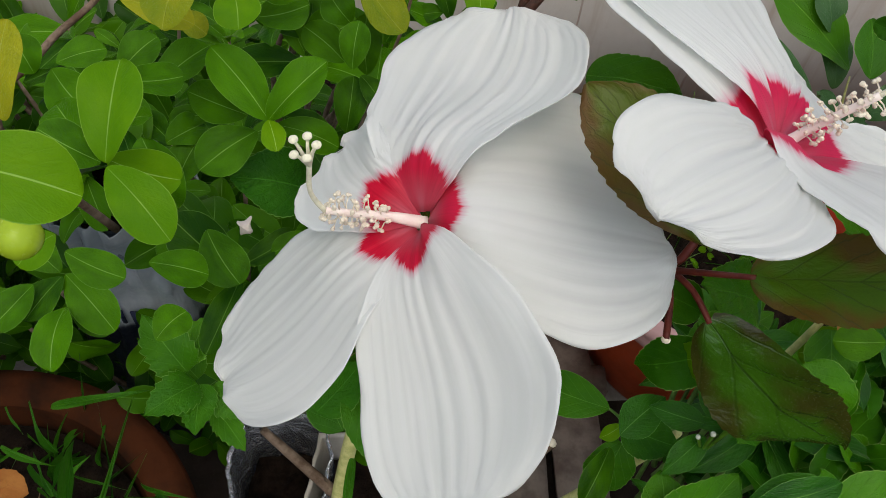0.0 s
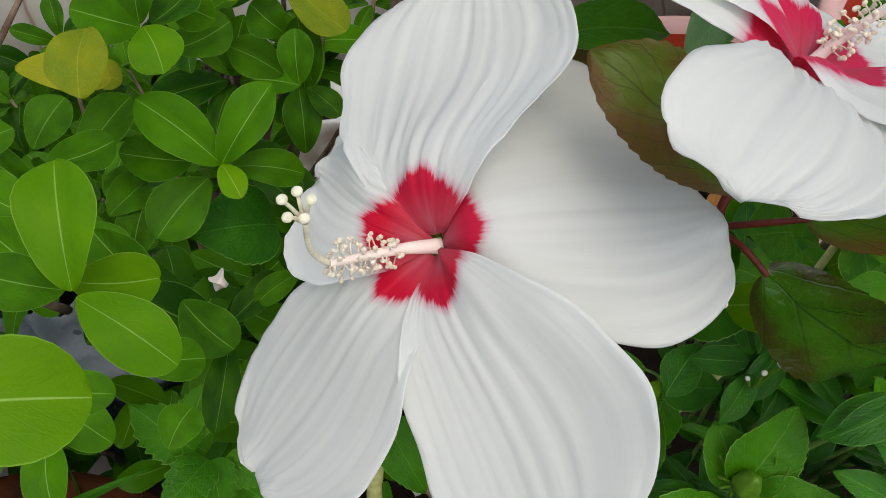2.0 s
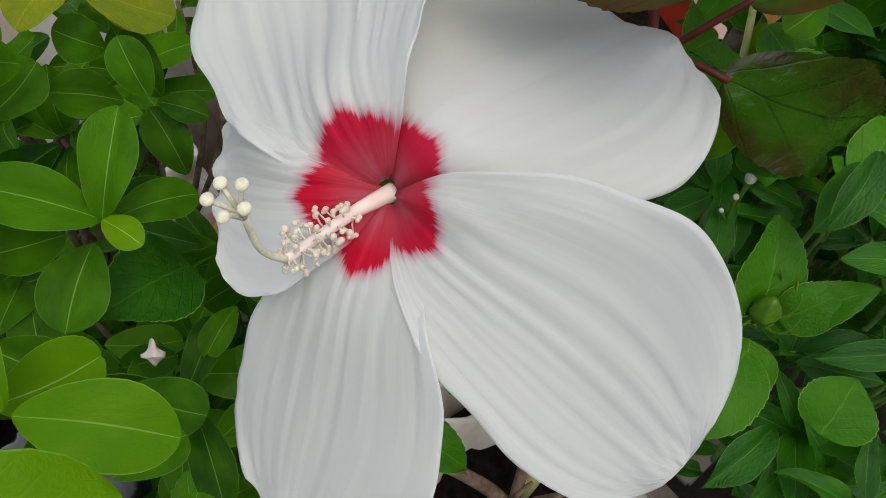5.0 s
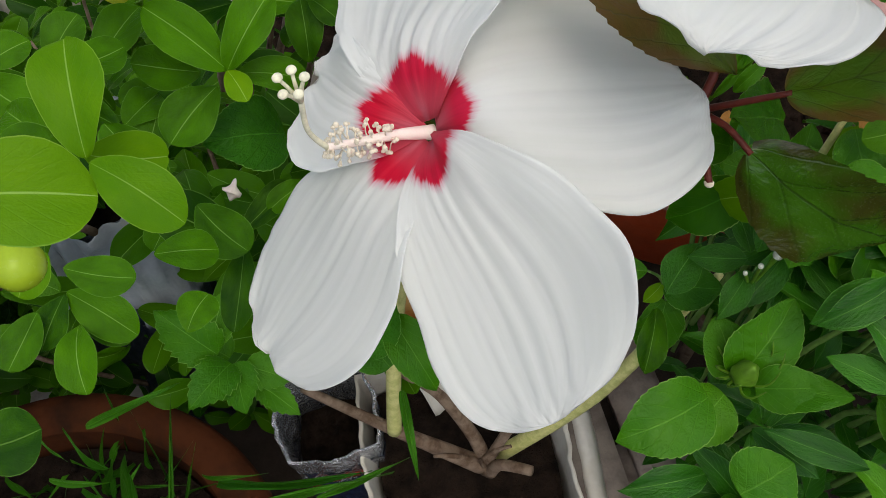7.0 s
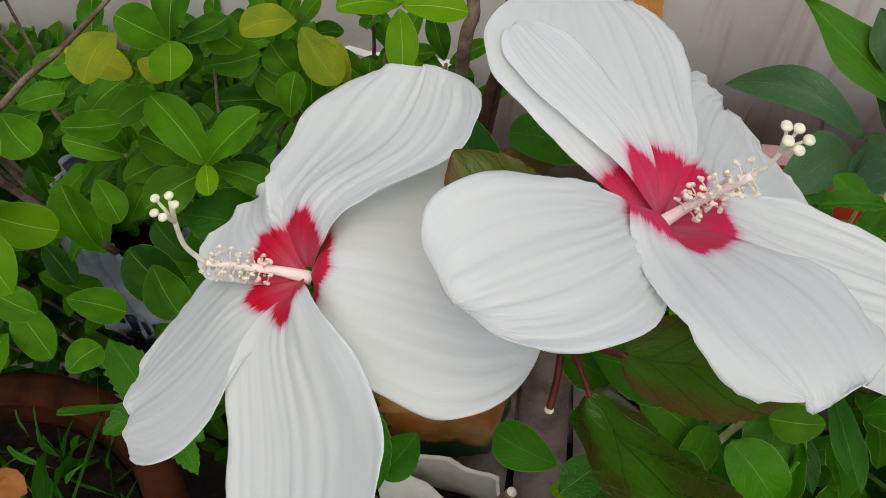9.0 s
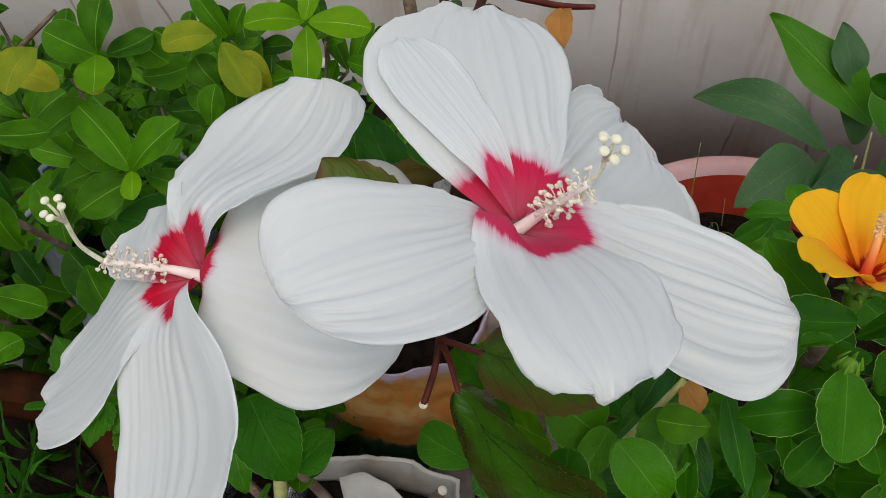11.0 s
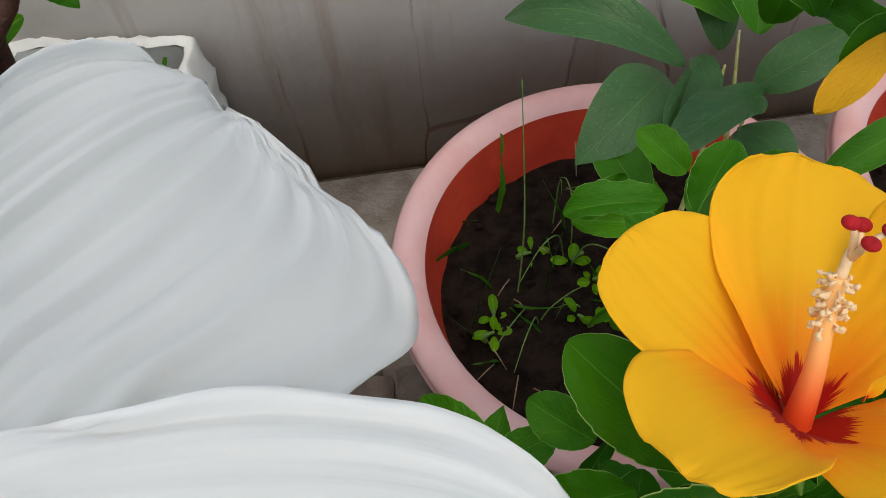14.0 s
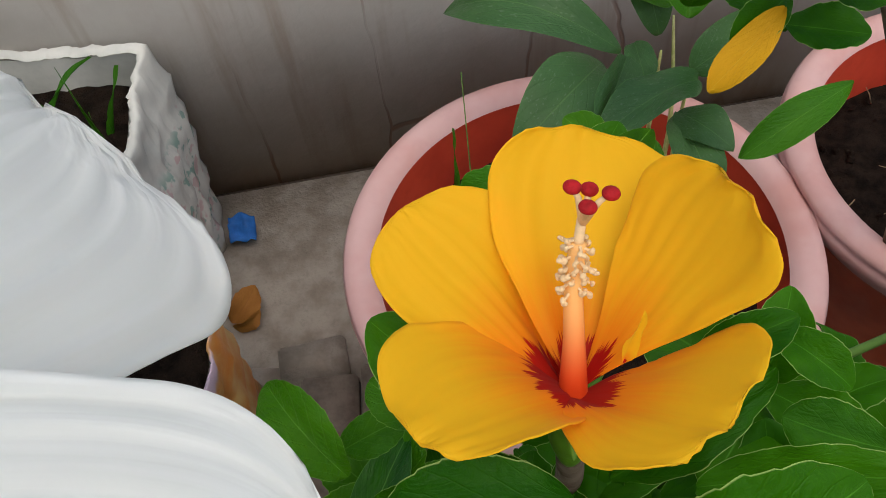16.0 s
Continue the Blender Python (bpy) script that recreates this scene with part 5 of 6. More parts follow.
leaf(seedling, "toothed", (0.018, 0.347, 0.490), (0.042, 0.336, 0.480), 0.022, 0, "bright")
leaf(seedling, "toothed", (0.020, 0.342, 0.476), (0.042, 0.317, 0.471), 0.017, 0, "bright")
leaf(seedling, "toothed", (0.008, 0.358, 0.481), (-0.011, 0.375, 0.490), 0.026, 0, "bright")
leaf(low_plant, "oval", (0.2586, 0.3446, 0.4903), (0.2195, 0.3660, 0.4785), 0.032, 0, "bright")
part("petiole", tube([(0.2586, 0.3446, 0.4903), (0.266, 0.343, 0.483), (0.2704, 0.3423, 0.4735), (0.2750, 0.339, 0.455), (0.285, 0.345, 0.40)], [0.0008, 0.0010, 0.0012, 0.0014, 0.0016], 7, bend=4), M_STEM, low_plant)
leaf(low_plant, "narrow", (0.2704, 0.3423, 0.4735), (0.2575, 0.3373, 0.4636), 0.0105, 0, "pale")
leaf(low_plant, "hib", (0.2704, 0.3423, 0.4735), (0.3029, 0.3281, 0.4754), 0.030, 0, "hib")
leaf(low_plant, "hib", (0.2748, 0.3388, 0.4556), (0.2620, 0.3260, 0.4150), 0.032, 0, "bright")
leaf(low_plant, "hib", (0.309, 0.318, 0.590), (0.309, 0.2966, 0.560), 0.024, 0, "edged")
leaf(low_plant, "hib", (0.3318, 0.3273, 0.5863), (0.3615, 0.3100, 0.5555), 0.028, 0, "bright")
leaf(low_plant, "narrow", (0.376, 0.3232, 0.5308), (0.368, 0.335, 0.580), 0.012, 0, "edged")
leaf(low_plant, "hib", (0.3520, 0.3546, 0.5500), (0.3870, 0.3608, 0.5500), 0.026, 0, "pale")
leaf(low_plant, "dry", (0.366, 0.369, 0.580), (0.378, 0.360, 0.567), 0.016, 0, "dry", 1)
part("stalk", tube([(0.330, 0.345, 0.510), (0.3488, 0.3561, 0.5477), (0.366, 0.3690, 0.581)], [0.0022, 0.0022, 0.0018], 8, bend=5), M_PALESTEM, low_plant, "yellow-green stalk")
for foot, tip, r in (((0.3088, 0.316, 0.5021), (0.3086, 0.3119, 0.5403), 0.0030), ((0.306, 0.315, 0.503), (0.3030, 0.3130, 0.5290), 0.0016), ((0.3055, 0.316, 0.502), (0.2990, 0.3160, 0.5180), 0.0014)):
    bm = tube([foot, Vector(foot).lerp(Vector(tip), 0.6), tip], [0.0008, 0.0011, r * 0.62], 8, bend=4)
    bud = part("bud", bm, M_CALYX, low_plant, "pale green flower bud stalk")
    part("bud_tip", ball(bmesh.new(), Vector(tip) + (Vector(tip) - Vector(foot)).normalized() * r * 0.5, r, 1.35, Vector(tip) - Vector(foot), 2), M_WHITEBUD, bud, "small white bud tip")
leaf(low_plant, "hib", (0.284, 0.272, 0.482), (0.319, 0.296, 0.516), 0.038, 0, "bright")
leaf(low_plant, "hib", (0.284, 0.272, 0.480), (0.283, 0.306, 0.494), 0.031, 0, "bright")
leaf(low_plant, "hib", (0.259, 0.261, 0.498), (0.204, 0.252, 0.494), 0.040, 0, "bright")
leaf(low_plant, "hib", (0.289, 0.262, 0.487), (0.319, 0.249, 0.501), 0.027, 0, "bright")
leaf(low_plant, "hib", (0.325, 0.326, 0.550), (0.311, 0.304, 0.539), 0.026, 0, "bright")
leaf(low_plant, "hib", (0.287, 0.271, 0.479), (0.328, 0.239, 0.506), 0.025, 0, "bright")
leaf(low_plant, "hib", (0.277, 0.267, 0.474), (0.245, 0.254, 0.460), 0.037, 0, "bright")
leaf(low_plant, "hib", (0.259, 0.212, 0.483), (0.288, 0.218, 0.495), 0.042, 0, "bright")
leaf(low_plant, "narrow", (0.352, 0.278, 0.556), (0.308, 0.270, 0.542), 0.019)
leaf(low_plant, "narrow", (0.309, 0.329, 0.508), (0.276, 0.338, 0.511), 0.017)
leaf(low_plant, "narrow", (0.308, 0.323, 0.505), (0.281, 0.302, 0.497), 0.017)
leaf(low_plant, "narrow", (0.316, 0.335, 0.501), (0.312, 0.369, 0.517), 0.016)
leaf(low_plant, "narrow", (0.319, 0.334, 0.502), (0.334, 0.356, 0.520), 0.016)
leaf(low_plant, "narrow", (0.260, 0.324, 0.499), (0.288, 0.346, 0.507), 0.024)
leaf(low_plant, "narrow", (0.351, 0.236, 0.520), (0.335, 0.275, 0.534), 0.017)
leaf(low_plant, "narrow", (0.345, 0.235, 0.516), (0.317, 0.260, 0.520), 0.017)
leaf(low_plant, "hib", (0.327, 0.350, 0.543), (0.294, 0.364, 0.560), 0.036, 0, "bright")
leaf(low_plant, "hib", (0.361, 0.356, 0.574), (0.358, 0.318, 0.555), 0.031, 0, "bright")
leaf(low_plant, "hib", (0.332, 0.349, 0.554), (0.317, 0.323, 0.541), 0.019, 0, "bright")
leaf(low_plant, "oval", (0.376, 0.339, 0.591), (0.351, 0.341, 0.587), 0.022)
leaf(low_plant, "narrow", (0.368, 0.361, 0.555), (0.385, 0.324, 0.541), 0.016)
leaf(low_plant, "narrow", (0.389, 0.367, 0.574), (0.399, 0.317, 0.564), 0.016)
leaf(low_plant, "oval", (0.262, 0.329, 0.469), (0.242, 0.294, 0.461), 0.021)
leaf(low_plant, "hib", (0.307, 0.321, 0.557), (0.311, 0.294, 0.559), 0.023)
leaf(low_plant, "narrow", (0.352, 0.282, 0.543), (0.312, 0.276, 0.529), 0.024)
leaf(low_plant, "narrow", (0.318, 0.205, 0.504), (0.277, 0.237, 0.502), 0.015)
leaf(low_plant, "narrow", (0.251, 0.229, 0.469), (0.200, 0.231, 0.476), 0.020)
leaf(low_plant, "narrow", (0.280, 0.243, 0.482), (0.301, 0.209, 0.485), 0.017)
leaf(back_plant, "notched", (0.552, 0.580, 0.598), (0.494, 0.591, 0.600), 0.026, 0, "edged")
leaf(back_plant, "notched", (0.553, 0.582, 0.600), (0.520, 0.622, 0.628), 0.026, 0, "edged")
leaf(back_plant, "notched", (0.554, 0.582, 0.602), (0.545, 0.618, 0.640), 0.025, 10, "edged")
leaf(back_plant, "notched", (0.556, 0.580, 0.602), (0.580, 0.606, 0.640), 0.026, -10, "edged")
leaf(back_plant, "notched", (0.556, 0.578, 0.600), (0.602, 0.575, 0.622), 0.026, 0, "edged")
leaf(back_plant, "notched", (0.555, 0.576, 0.598), (0.582, 0.545, 0.604), 0.024, 0, "edged")
leaf(back_plant, "notched", (0.556, 0.590, 0.585), (0.517, 0.612, 0.590), 0.024, 0, "edged")
leaf(back_plant, "notched", (0.559, 0.590, 0.580), (0.590, 0.570, 0.578), 0.022, 0, "edged")
leaf(back_plant, "notched", (0.562, 0.595, 0.565), (0.536, 0.580, 0.556), 0.018, 0, "edged")
leaf(back_plant, "notched", (0.568, 0.600, 0.545), (0.600, 0.585, 0.548), 0.022, 0, "edged")
leaf(back_plant, "notched", (0.570, 0.600, 0.540), (0.545, 0.630, 0.545), 0.022, 0, "edged")
leaf(back_plant, "fleshy", (0.556, 0.583, 0.570), (0.525, 0.565, 0.544), 0.017, 8, "yellow")
leaf(back_plant, "fleshy", (0.632, 0.624, 0.477), (0.570, 0.600, 0.452), 0.022, 0, "bright")
leaf(back_plant, "notched", (0.540, 0.617, 0.550), (0.519, 0.686, 0.599), 0.031, 0, "edged")
leaf(back_plant, "notched", (0.550, 0.596, 0.613), (0.526, 0.643, 0.633), 0.026, 12, "edged")
leaf(back_plant, "notched", (0.554, 0.587, 0.604), (0.557, 0.624, 0.628), 0.018, -20, "edged")
leaf(back_plant, "notched", (0.556, 0.590, 0.610), (0.576, 0.615, 0.627), 0.023, -8, "edged")
leaf(fleshy_plant, "frond", (0.563, 0.814, 0.425), (0.543, 0.851, 0.471), 0.034)
part("stem", tube([(0.80, 0.66, 0.0), (0.74, 0.66, 0.30), (0.615, 0.615, 0.55), (0.585, 0.597, 0.575), (0.555, 0.579, 0.597)], [0.005, 0.004, 0.0024, 0.0020, 0.0016], 10, bend=5), M_WOOD, back_plant, "brown woody stem")
leaf(back_plant, "notched", (0.548, 0.651, 0.560), (0.521, 0.645, 0.552), 0.021, 0, "edged")
leaf(back_plant, "notched", (0.594, 0.675, 0.537), (0.535, 0.673, 0.528), 0.029, 0, "edged")
leaf(back_plant, "notched", (0.599, 0.667, 0.515), (0.553, 0.678, 0.513), 0.018, 30, "edged")
leaf(back_plant, "notched", (0.568, 0.717, 0.500), (0.537, 0.723, 0.506), 0.022, -30, "edged")
leaf(back_plant, "notched", (0.566, 0.704, 0.470), (0.571, 0.718, 0.503), 0.029, 0, "edged")
leaf(back_plant, "notched", (0.585, 0.686, 0.544), (0.552, 0.690, 0.559), 0.026, 0, "edged")
leaf(fleshy_plant, "arched", (0.547, 0.763, 0.384), (0.422, 0.840, 0.371), 0.044)
leaf(fleshy_plant, "frond", (0.588, 0.790, 0.398), (0.478, 0.868, 0.462), 0.054, 0, "thickbright")
leaf(fleshy_plant, "frond", (0.533, 0.761, 0.377), (0.457, 0.686, 0.371), 0.054)
leaf(fleshy_plant, "frond", (0.548, 0.752, 0.389), (0.506, 0.668, 0.396), 0.031, -25)
leaf(fleshy_plant, "frond", (0.596, 0.732, 0.379), (0.506, 0.667, 0.396), 0.037, 20)
leaf(fleshy_plant, "frond", (0.591, 0.738, 0.382), (0.649, 0.746, 0.424), 0.037)
leaf(fleshy_plant, "frond", (0.580, 0.784, 0.376), (0.562, 0.845, 0.418), 0.035)
leaf(fleshy_plant, "frond", (0.558, 0.772, 0.383), (0.558, 0.725, 0.383), 0.023)
leaf(fleshy_plant, "frond", (0.581, 0.720, 0.361), (0.608, 0.675, 0.367), 0.032)
leaf(fleshy_plant, "frond", (0.581, 0.720, 0.361), (0.589, 0.642, 0.360), 0.036)
leaf(fleshy_plant, "frond", (0.501, 0.653, 0.359), (0.476, 0.713, 0.371), 0.035, 0, "thickbright")
leaf(fleshy_plant, "frond", (0.585, 0.750, 0.420), (0.589, 0.806, 0.451), 0.042, 0, "thickbright")
leaf(fleshy_plant, "notched", (0.514, 0.644, 0.356), (0.452, 0.657, 0.349), 0.026, 0, "bright")
leaf(fleshy_plant, "notched", (0.530, 0.644, 0.362), (0.550, 0.672, 0.390), 0.027, 0, "bright")
leaf(fleshy_plant, "notched", (0.515, 0.659, 0.342), (0.491, 0.690, 0.357), 0.021, 0, "bright")
leaf(fleshy_plant, "narrow", (0.511, 0.631, 0.347), (0.488, 0.611, 0.318), 0.013, 0, "bright")
leaf(fleshy_plant, "narrow", (0.511, 0.627, 0.321), (0.464, 0.612, 0.278), 0.011, 0, "bright")
leaf(fleshy_plant, "notched", (0.503, 0.625, 0.341), (0.480, 0.613, 0.316), 0.015, 0, "bright")
leaf(fleshy_plant, "notched", (0.505, 0.604, 0.330), (0.475, 0.595, 0.306), 0.017, 0, "bright")
leaf(fleshy_plant, "dry", (0.490, 0.608, 0.259), (0.468, 0.577, 0.240), 0.021)
leaf(clay_weeds, "blade", (-0.044, 0.334, 0.338), (0.066, 0.315, 0.334), 0.007)
leaf(clay_weeds, "blade", (0.022, 0.308, 0.327), (0.094, 0.321, 0.324), 0.005)
leaf(clay_weeds, "blade", (0.100, 0.353, 0.377), (0.097, 0.296, 0.348), 0.007)
leaf(clay_weeds, "blade", (-0.123, 0.385, 0.373), (-0.050, 0.396, 0.385), 0.007)
leaf(clay_weeds, "blade", (-0.114, 0.357, 0.357), (-0.129, 0.378, 0.396), 0.005)
leaf(clay_weeds, "blade", (-0.113, 0.328, 0.346), (-0.129, 0.354, 0.363), 0.003)
leaf(clay_weeds, "blade", (-0.149, 0.354, 0.372), (-0.114, 0.348, 0.354), 0.005)
leaf(clay_weeds, "blade", (-0.150, 0.379, 0.383), (-0.137, 0.364, 0.370), 0.002)
leaf(clay_weeds, "blade", (-0.106, 0.340, 0.347), (-0.091, 0.355, 0.358), 0.004)
leaf(clay_weeds, "blade", (-0.108, 0.345, 0.350), (-0.062, 0.336, 0.341), 0.002)
leaf(clay_weeds, "blade", (-0.041, 0.326, 0.386), (0.004, 0.314, 0.392), 0.003)
leaf(clay_weeds, "dry", (-0.154, 0.331, 0.366), (-0.124, 0.325, 0.361), 0.023)
leaf(clay_weeds, "dry", (-0.147, 0.322, 0.360), (-0.133, 0.335, 0.357), 0.019, 20)
sack_grass = thing("grass_tuft", (0.045, 0.865, 0.215), "thin green grass in the white grow bag", "grass")
weeds(sack_grass, (0.06, 0.85, 0.213), 0.045, 12, 8, 0.10, 0.004)
flap = bmesh.new()
rows = []
for k in range(19):
    s = 0.35 + 0.65 * k / 18
    corner = 1 - abs(s - 0.55) / 0.55
    x, y, z = 0.068 + 0.118 * s, 0.408 + 0.030 * corner ** 0.8, 0.201 + 0.006 * corner
    rows.append([flap.verts.new((x + 0.004 * j, y - 0.009 * j + 0.0025 * noise.noise((s * 6, j * 0.7, 4)), z + 0.002 - 0.006 * j - 0.0012 * j * j + 0.003 * noise.noise((s * 7, j * 0.9, 1)))) for j in range(5)])
for r0, r1 in zip(rows, rows[1:]):
    for j in range(4):
        flap.faces.new((r0[j], r0[j + 1], r1[j + 1], r1[j]))
part("folded_flap", flap, M_WHITEBAG, white_bag, "turned-in corner of the film").modifiers.new("thickness", "SOLIDIFY").thickness = 0.0012
strip = bmesh.new()
rows = []
for k in range(13):
    s = k / 12
    y = 0.365 - 0.095 * s
    rows.append([strip.verts.new((0.244 - 0.012 * s + 0.0042 * j + 0.0016 * noise.noise((s * 5, j * 0.6, 7)), y - 0.0008 * j, 0.197 + 0.006 * math.sin(j * 0.8) - 0.0016 * j + 0.003 * noise.noise((s * 6, j * 0.5, 3)))) for j in range(5)])
for r0, r1 in zip(rows, rows[1:]):
    for j in range(4):
        strip.faces.new((r0[j], r0[j + 1], r1[j + 1], r1[j]))
part("folded_edge", strip, M_WHITEBAG, white_bag, "turned-out edge of the film").modifiers.new("thickness", "SOLIDIFY").thickness = 0.0012
fallen = thing("fallen_leaf", (0.160, 0.80, 0.01), "curled dry brown leaf lying on the concrete", "leaf")
leaf(fallen, "dry", (0.150, 0.785, 0.012), (0.178, 0.825, 0.024), 0.032, 15, "dry", 0, (0, -0.5, 0.8))
leaf(fallen, "dry", (0.152, 0.780, 0.012), (0.186, 0.790, 0.026), 0.022, 50, "dry", 2, (0, -0.5, 0.8))
for foot, knee, top, wide in (((0.565, 0.74, 0.165), (0.575, 0.752, 0.27), (0.578, 0.768, 0.376), 0.0028), ((0.585, 0.74, 0.165), (0.592, 0.752, 0.30), (0.588, 0.784, 0.394), 0.0026), ((0.60, 0.73, 0.165), (0.597, 0.745, 0.28), (0.593, 0.742, 0.372), 0.0026)):
    part("stem", tube([foot, knee, top], [wide, wide * 0.8, wide * 0.35], 9, bend=6), M_PALESTEM, fleshy_plant, "pale green-grey stem")

part("twig", tube([(-0.010, 0.50, 0.685), (-0.031, 0.466, 0.672), (-0.053, 0.443, 0.659), (-0.082, 0.425, 0.62), (-0.07, 0.47, 0.48)], [0.0012, 0.0016, 0.0019, 0.0022, 0.003], 8, bend=5), M_WOOD, shrub, "brown woody twig")
part("twig", tube([(0.128, 0.56, 0.63), (0.118, 0.565, 0.58), (0.08, 0.58, 0.45)], [0.0008, 0.0012, 0.002], 8, bend=5), M_WOOD, shrub, "thin dark twig")
fruit = part("fruit", ball(bmesh.new(), (0.0096, 0.2825, 0.7227), 0.0075, 0.9, (0.2, -0.3, 1), 3), M_FRUIT, shrub, "small round green fruit")
# uneven lump added for a pale spot of unknown kind among the leaves
bm = ball(bmesh.new(), (0.039, 0.411, 0.566), 0.0036, 1.9, (0.1, 0.3, 0.9), 3)
for v in bm.verts:
    v.co += Vector(noise.noise_vector(v.co * 170)) * 0.0040
part("withered_flower", bm, M_PINKCOL, shrub, "small pinkish white lump among the leaves")
part("bud", ball(bmesh.new(), (0.449, 0.358, 0.6605), 0.0034, 1.35, (0, 0.1, 1), 3), M_BUD, yellow_plant, "orange flower bud tip")
part("bud", ball(bmesh.new(), (0.449, 0.358, 0.6560), 0.0044, 1.3, (0, 0.1, 1), 3), M_CALYX, yellow_plant, "green bud cup")
bm = ball(bmesh.new(), (0.425, 0.352, 0.640), 0.0042, 1.4, (0, -0.2, 1), 3)
for k in range(6):
    a = k * 1.047
    tube([(0.425, 0.352, 0.634), (0.425 + 0.006 * math.cos(a), 0.352 + 0.006 * math.sin(a), 0.640), (0.425 + 0.003 * math.cos(a), 0.352 + 0.003 * math.sin(a), 0.649)], [0.0010, 0.0012, 0.0003], 5, bm)
part("bud", bm, M_CALYX, yellow_plant, "closed green flower bud with pointed sepals")
bm = tube([(0.284, 0.271, 0.485), (0.284, 0.270, 0.489), (0.284, 0.269, 0.495), (0.284, 0.268, 0.502), (0.284, 0.267, 0.509)], [0.003, 0.0060, 0.0074, 0.0056, 0.0006], 16, bend=4)
for v in bm.verts:
    d = Vector((v.co.x - 0.284, v.co.y - 0.269, 0))
    v.co += d * 0.10 * math.cos(5 * math.atan2(d.y, d.x))
for k in range(10):
    a = k * 0.628 + 0.2 * math.sin(k * 5)
    q = 0.9 + 0.25 * math.sin(k * 3.1)
    tube([(0.284, 0.271, 0.487), (0.284 + 0.012 * q * math.cos(a), 0.271 + 0.012 * q * math.sin(a), 0.491), (0.284 + 0.018 * q * math.cos(a + 0.15), 0.271 + 0.018 * q * math.sin(a + 0.15), 0.500), (0.284 + 0.019 * q * math.cos(a + 0.4), 0.271 + 0.019 * q * math.sin(a + 0.4), 0.510)], [0.0010, 0.0008, 0.0006, 0.0003], 6, bm, bend=3)
part("bud", bm, M_CALYX, low_plant, "green flower bud with thin curved bracts")
leaf(clay_weeds, "blade", (-0.06, 0.30, 0.40), (0.086, 0.284, 0.428), 0.006, 0, name="blade")
leaf(clay_weeds, "blade", (-0.09, 0.29, 0.30), (-0.029, 0.340, 0.480), 0.007, 20, name="blade")
leaf(clay_weeds, "blade", (-0.10, 0.28, 0.28), (-0.059, 0.321, 0.471), 0.008, 0, name="blade")
part("stalk", tube([(0.424, 0.70, 0.16), (0.430, 0.72, 0.26), (0.430, 0.778, 0.366)], [0.0009, 0.0007, 0.0004], 5, bend=6), M_STEM, pot_weeds)
rng = random.Random(33)
for k in range(9):
    x, y = 0.40 + 0.13 * rng.random(), 0.64 + 0.14 * rng.random()
    dx, dy, dz = rng.uniform(-0.05, 0.05), rng.uniform(-0.05, 0.05), rng.uniform(0.02, 0.09)
    part("stalk", tube([(x, y, 0.163), (x + dx * 0.3, y + dy * 0.3, 0.163 + dz * 0.8), (x + dx * 0.8, y + dy * 0.8, 0.163 + dz), (x + dx * 1.3, y + dy * 1.3, 0.163 + dz * 0.8)], [0.0008, 0.0007, 0.0006, 0.0003], 5, bend=5), M_STEM, pot_weeds)
rng = random.Random(31)
for k in range(7):
    x, y = 0.40 + 0.11 * rng.random(), 0.66 + 0.13 * rng.random()
    sprig(pot_weeds, (x, y, 0.185), (0, -0.2, 1), "oval", 4, 0.016, rng, "pale", 0.6, 65, (x, y, 0.16))
for k, (tall, wide) in enumerate(((0.020, 0.005), (0.026, 0.009), (0.022, 0.004), (0.028, 0.008), (0.020, 0.009), (0.024, 0.005))):
    part("printed_bar", block((wide, 0.002, tall), (-0.147 + 0.0125 * k, 0.5095 + 0.0022 * abs(k - 2.5), 0.304 - 0.0045 * k), 0, 0.0006), M_INK, grey_bag, "dark blue printed bar")
for k in range(6):
    part("printed_bar", block((0.008, 0.002, 0.010), (0.000 + 0.0095 * k, 0.3650, 0.165 + 0.002 * (k % 2)), 0, 0.0006), M_REDINK, silver_bag, "red printed bar")
GAP = (Vector((0.010, 0.338, 0.606)), Vector((-0.100, 0.510, 0.330)))  # an open way in the foliage
scrap = bmesh.new()
bmesh.ops.create_grid(scrap, x_segments=10, y_segments=10, size=0.016)
for v in scrap.verts:
    v.co = Vector((0.158, 0.905, 0.024)) + Vector((v.co.x, v.co.y * 0.8, 0.010 * noise.noise(v.co * 90) + 0.6 * v.co.y + 0.004))
scrap_ob = part("plastic_scrap", scrap, M_BLUEINK, None)
scrap_ob.modifiers.new("thickness", "SOLIDIFY").thickness = 0.0008
tagged(scrap_ob, "crumpled bright blue plastic scrap beside the white bag", "plastic scrap")
rng = random.Random(21)
for k in range(40):
    y = rng.uniform(0.42, 0.82)
    x = rng.uniform(-0.42, 0.10 - 0.35 * max(0.0, y - 0.55))
    z = rng.uniform(0.36, 0.62 - 0.35 * (y - 0.42))
    if (Vector((x, y, z)) - (GAP[0] + (GAP[1] - GAP[0]) * max(0.0, min(1.0, (Vector((x, y, z)) - GAP[0]).dot(GAP[1] - GAP[0]) / (GAP[1] - GAP[0]).length_squared)))).length < 0.085:
        continue
    sprig(shrub, (x, y, z), (rng.uniform(-0.4, 0.4), rng.uniform(-0.7, 0.1), 1), "oval", rng.choice((4, 5, 6)), rng.uniform(0.036, 0.05), rng, "oval", 0.52, 62, (x * 0.6 - 0.02, y * 0.6 + 0.22, max(z - 0.22, 0.05)), M_WOOD)
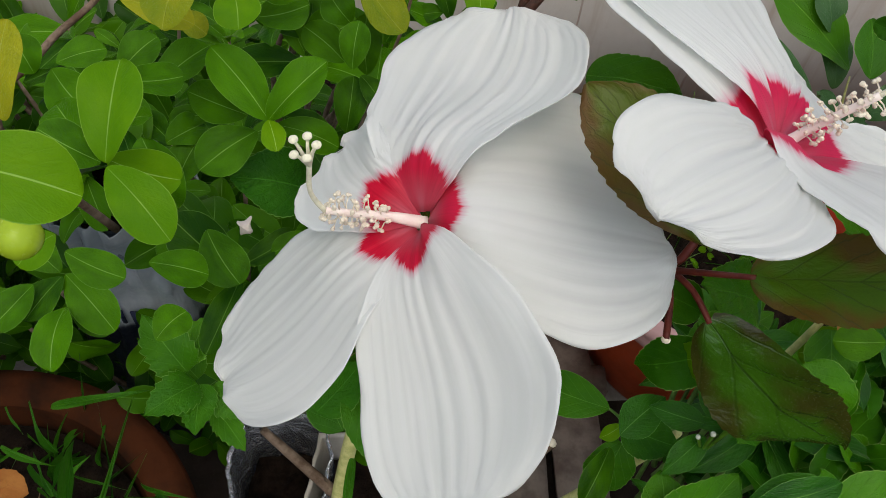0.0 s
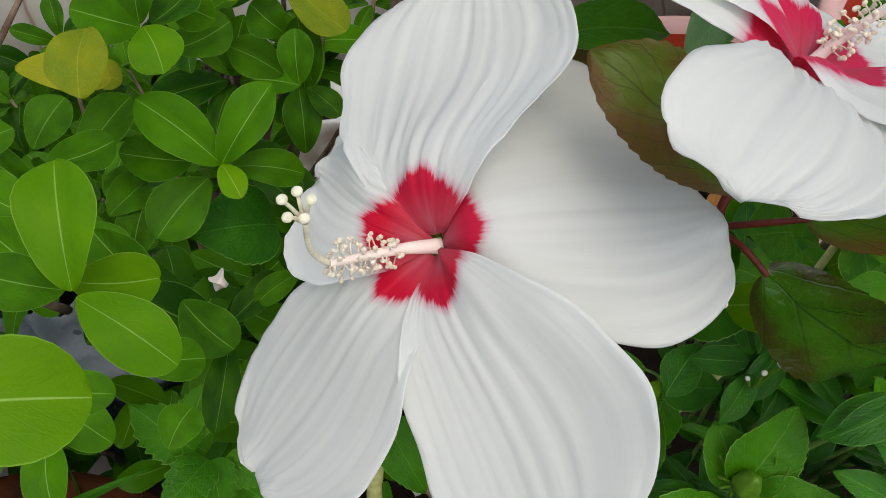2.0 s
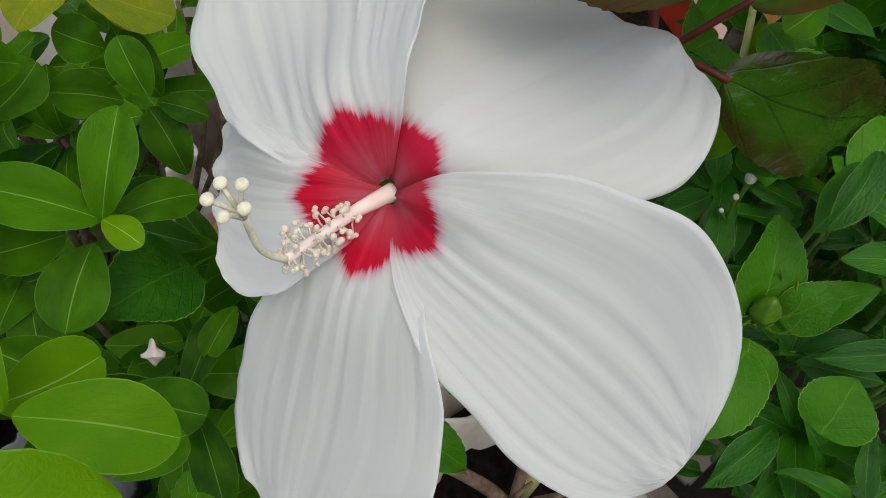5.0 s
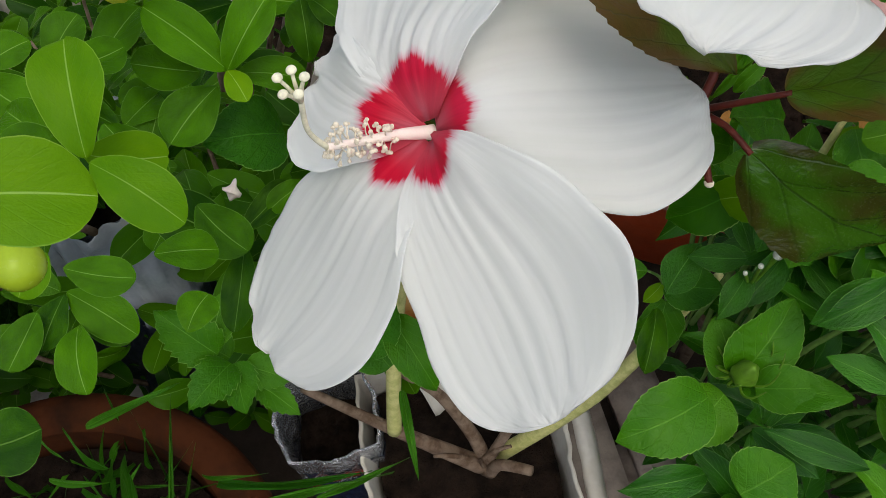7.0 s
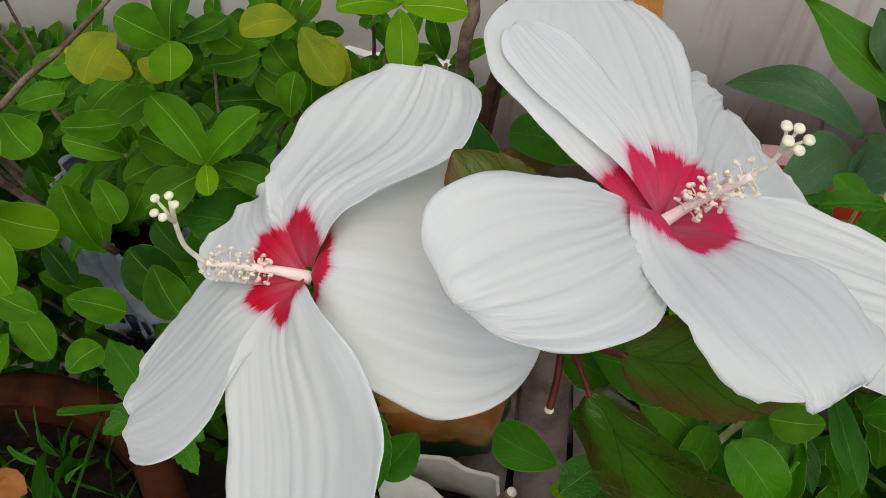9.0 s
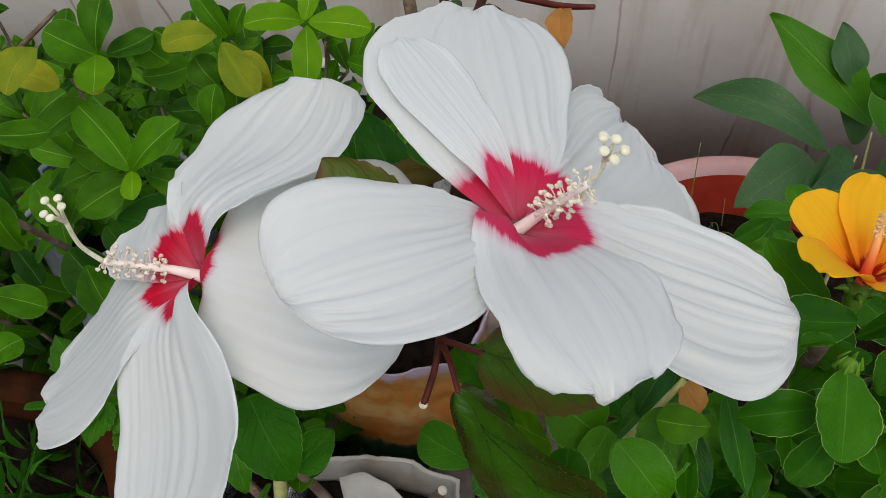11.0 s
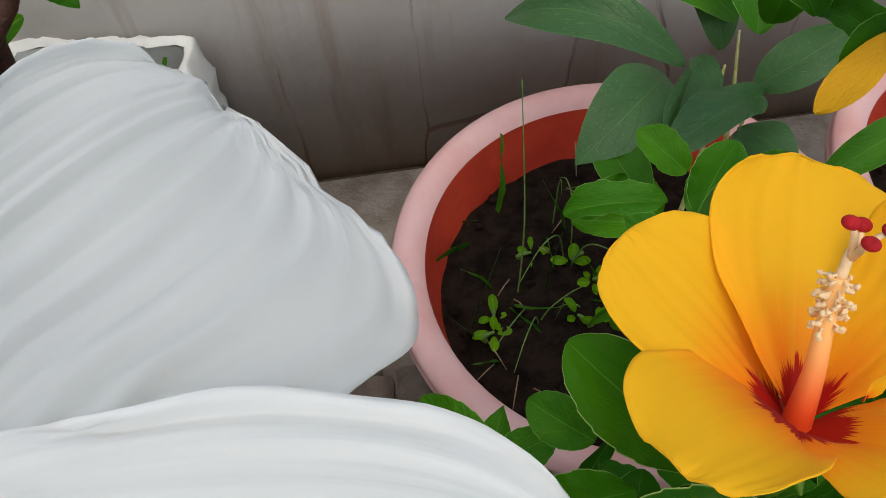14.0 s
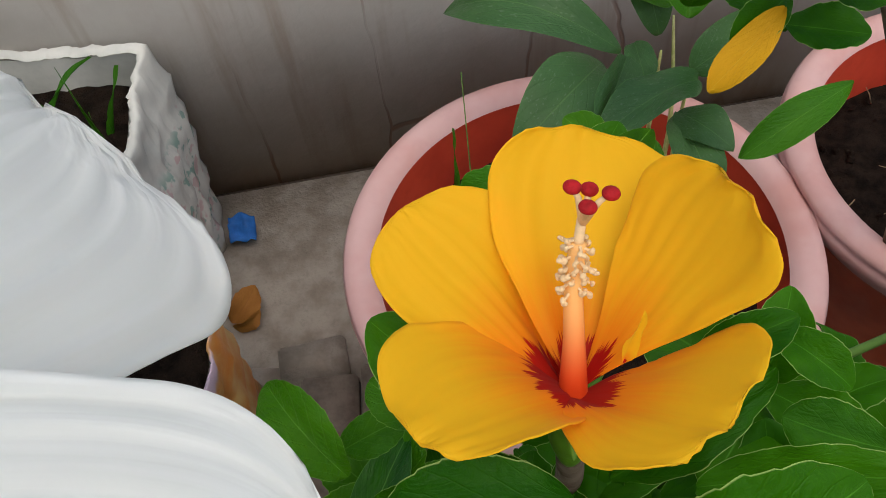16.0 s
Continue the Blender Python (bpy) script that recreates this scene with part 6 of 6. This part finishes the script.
# unseen sprigs added to the shrub, out of view, to shade the clay pot
rng = random.Random(41)
for k in range(30):
    x, y, z = rng.uniform(-0.40, -0.17), rng.uniform(0.16, 0.42), rng.uniform(0.52, 0.70)
    sprig(shrub, (x, y, z), (rng.uniform(-0.4, 0.4), rng.uniform(-0.5, 0.3), 1), "oval", rng.choice((4, 5, 6)), rng.uniform(0.036, 0.05), rng, "oval", 0.52, 66, (x * 0.8 - 0.06, y * 0.6 + 0.24, z - 0.22), M_WOOD)
rng = random.Random(22)
for k in range(46):
    y = rng.uniform(0.17, 0.48)
    x = rng.uniform(0.27 + (y - 0.2) * 0.4, 0.62)
    z = rng.uniform(0.28, 0.47)
    sprig(low_plant, (x, y, z), (rng.uniform(-0.5, 0.5), rng.uniform(-0.6, 0.2), 1), "narrow", 5, rng.uniform(0.045, 0.07), rng, "narrow", 0.34, 58, (x * 0.7 + 0.1, y * 0.7 + 0.1, z - 0.18))
rng = random.Random(27)
for k in range(34):
    y = rng.uniform(0.16, 0.45)
    x, z = rng.uniform(0.28 + (y - 0.2) * 0.4, 0.60), rng.uniform(0.34, 0.49)
    sprig(low_plant, (x, y, z), (rng.uniform(-0.5, 0.5), rng.uniform(-0.6, 0.2), 1), "hib", 3, rng.uniform(0.036, 0.055), rng, "bright", 0.58, 62, (x * 0.7 + 0.1, y * 0.7 + 0.1, z - 0.18))
UPPER = ((0.076, 0.591, 0.610), (0.109, 0.609, 0.585), (0.133, 0.591, 0.563), (0.069, 0.578, 0.575), (0.098, 0.578, 0.543), (0.158, 0.607, 0.558), (0.045, 0.559, 0.601))
rng = random.Random(28)
for x, y, z in UPPER:
    for s in range(2):
        sprig(shrub, (x + rng.uniform(-0.03, 0.02), y + rng.uniform(-0.02, 0.03), z - 0.03 * s), (rng.uniform(-0.4, 0.4), rng.uniform(-0.7, 0.0), 1), "oval", 5, rng.uniform(0.036, 0.046), rng, "oval", 0.52, 58, (x * 0.6 - 0.02, y + 0.02, z - 0.2), M_WOOD)
rng = random.Random(23)
for k in range(12):
    x, y = rng.uniform(0.45, 0.60), rng.uniform(0.34, 0.46)
    sprig(yellow_plant, (x, y, rng.uniform(0.42, 0.57)), (rng.uniform(-0.4, 0.4), rng.uniform(-0.7, 0.1), 1), "notched", 4, rng.uniform(0.032, 0.045), rng, "edged", 0.62, 58, (0.435, 0.44, 0.36))
rng = random.Random(24)
for k in range(12):
    x, y = rng.uniform(0.66, 0.95), rng.uniform(0.48, 0.8)
    sprig(back_plant, (x, y, rng.uniform(0.32, 0.58)), (rng.uniform(-0.4, 0.4), rng.uniform(-0.6, 0.1), 1), "notched", 5, rng.uniform(0.035, 0.05), rng, "edged", 0.62, 58, (0.78, 0.64, 0.3))

rng = random.Random(25)
spots = []
while len(spots) < 3500:
    y = rng.uniform(0.40, 0.95)
    p = (rng.uniform(-0.55, 0.12 - 0.45 * max(0.0, y - 0.5)), y, rng.uniform(0.03, 0.56 - 0.5 * (y - 0.40)))
    q = Vector(p) - GAP[0]
    way = GAP[1] - GAP[0]
    off = (q - way * max(0.0, min(1.0, q.dot(way) / way.length_squared))).length
    if off > 0.055 and (p[1] > 0.49 or p[2] > 0.30) and (p[0] + 0.195) ** 2 + (p[1] - 0.268) ** 2 > 0.20 ** 2:
        spots.append(p)
foliage(shrub, "oval", "oval", spots, 0.044, 0.52, 1, "dense inner leaves of the shrub")
spots = []
while len(spots) < 900:
    y = rng.uniform(0.10, 0.47)
    spots.append((rng.uniform(0.29 + max(y - 0.2, 0) * 0.45, 0.85), y, rng.uniform(0.06, 0.40)))
foliage(low_plant, "narrow", "narrow", spots, 0.055, 0.34, 2, "dense low narrow leaves")
spots = [(rng.uniform(0.42, 0.60), rng.uniform(0.33, 0.44), rng.uniform(0.30, 0.56)) for _ in range(160)]
foliage(yellow_plant, "notched", "edged", spots, 0.042, 0.6, 3, "inner leaves of the yellow hibiscus")
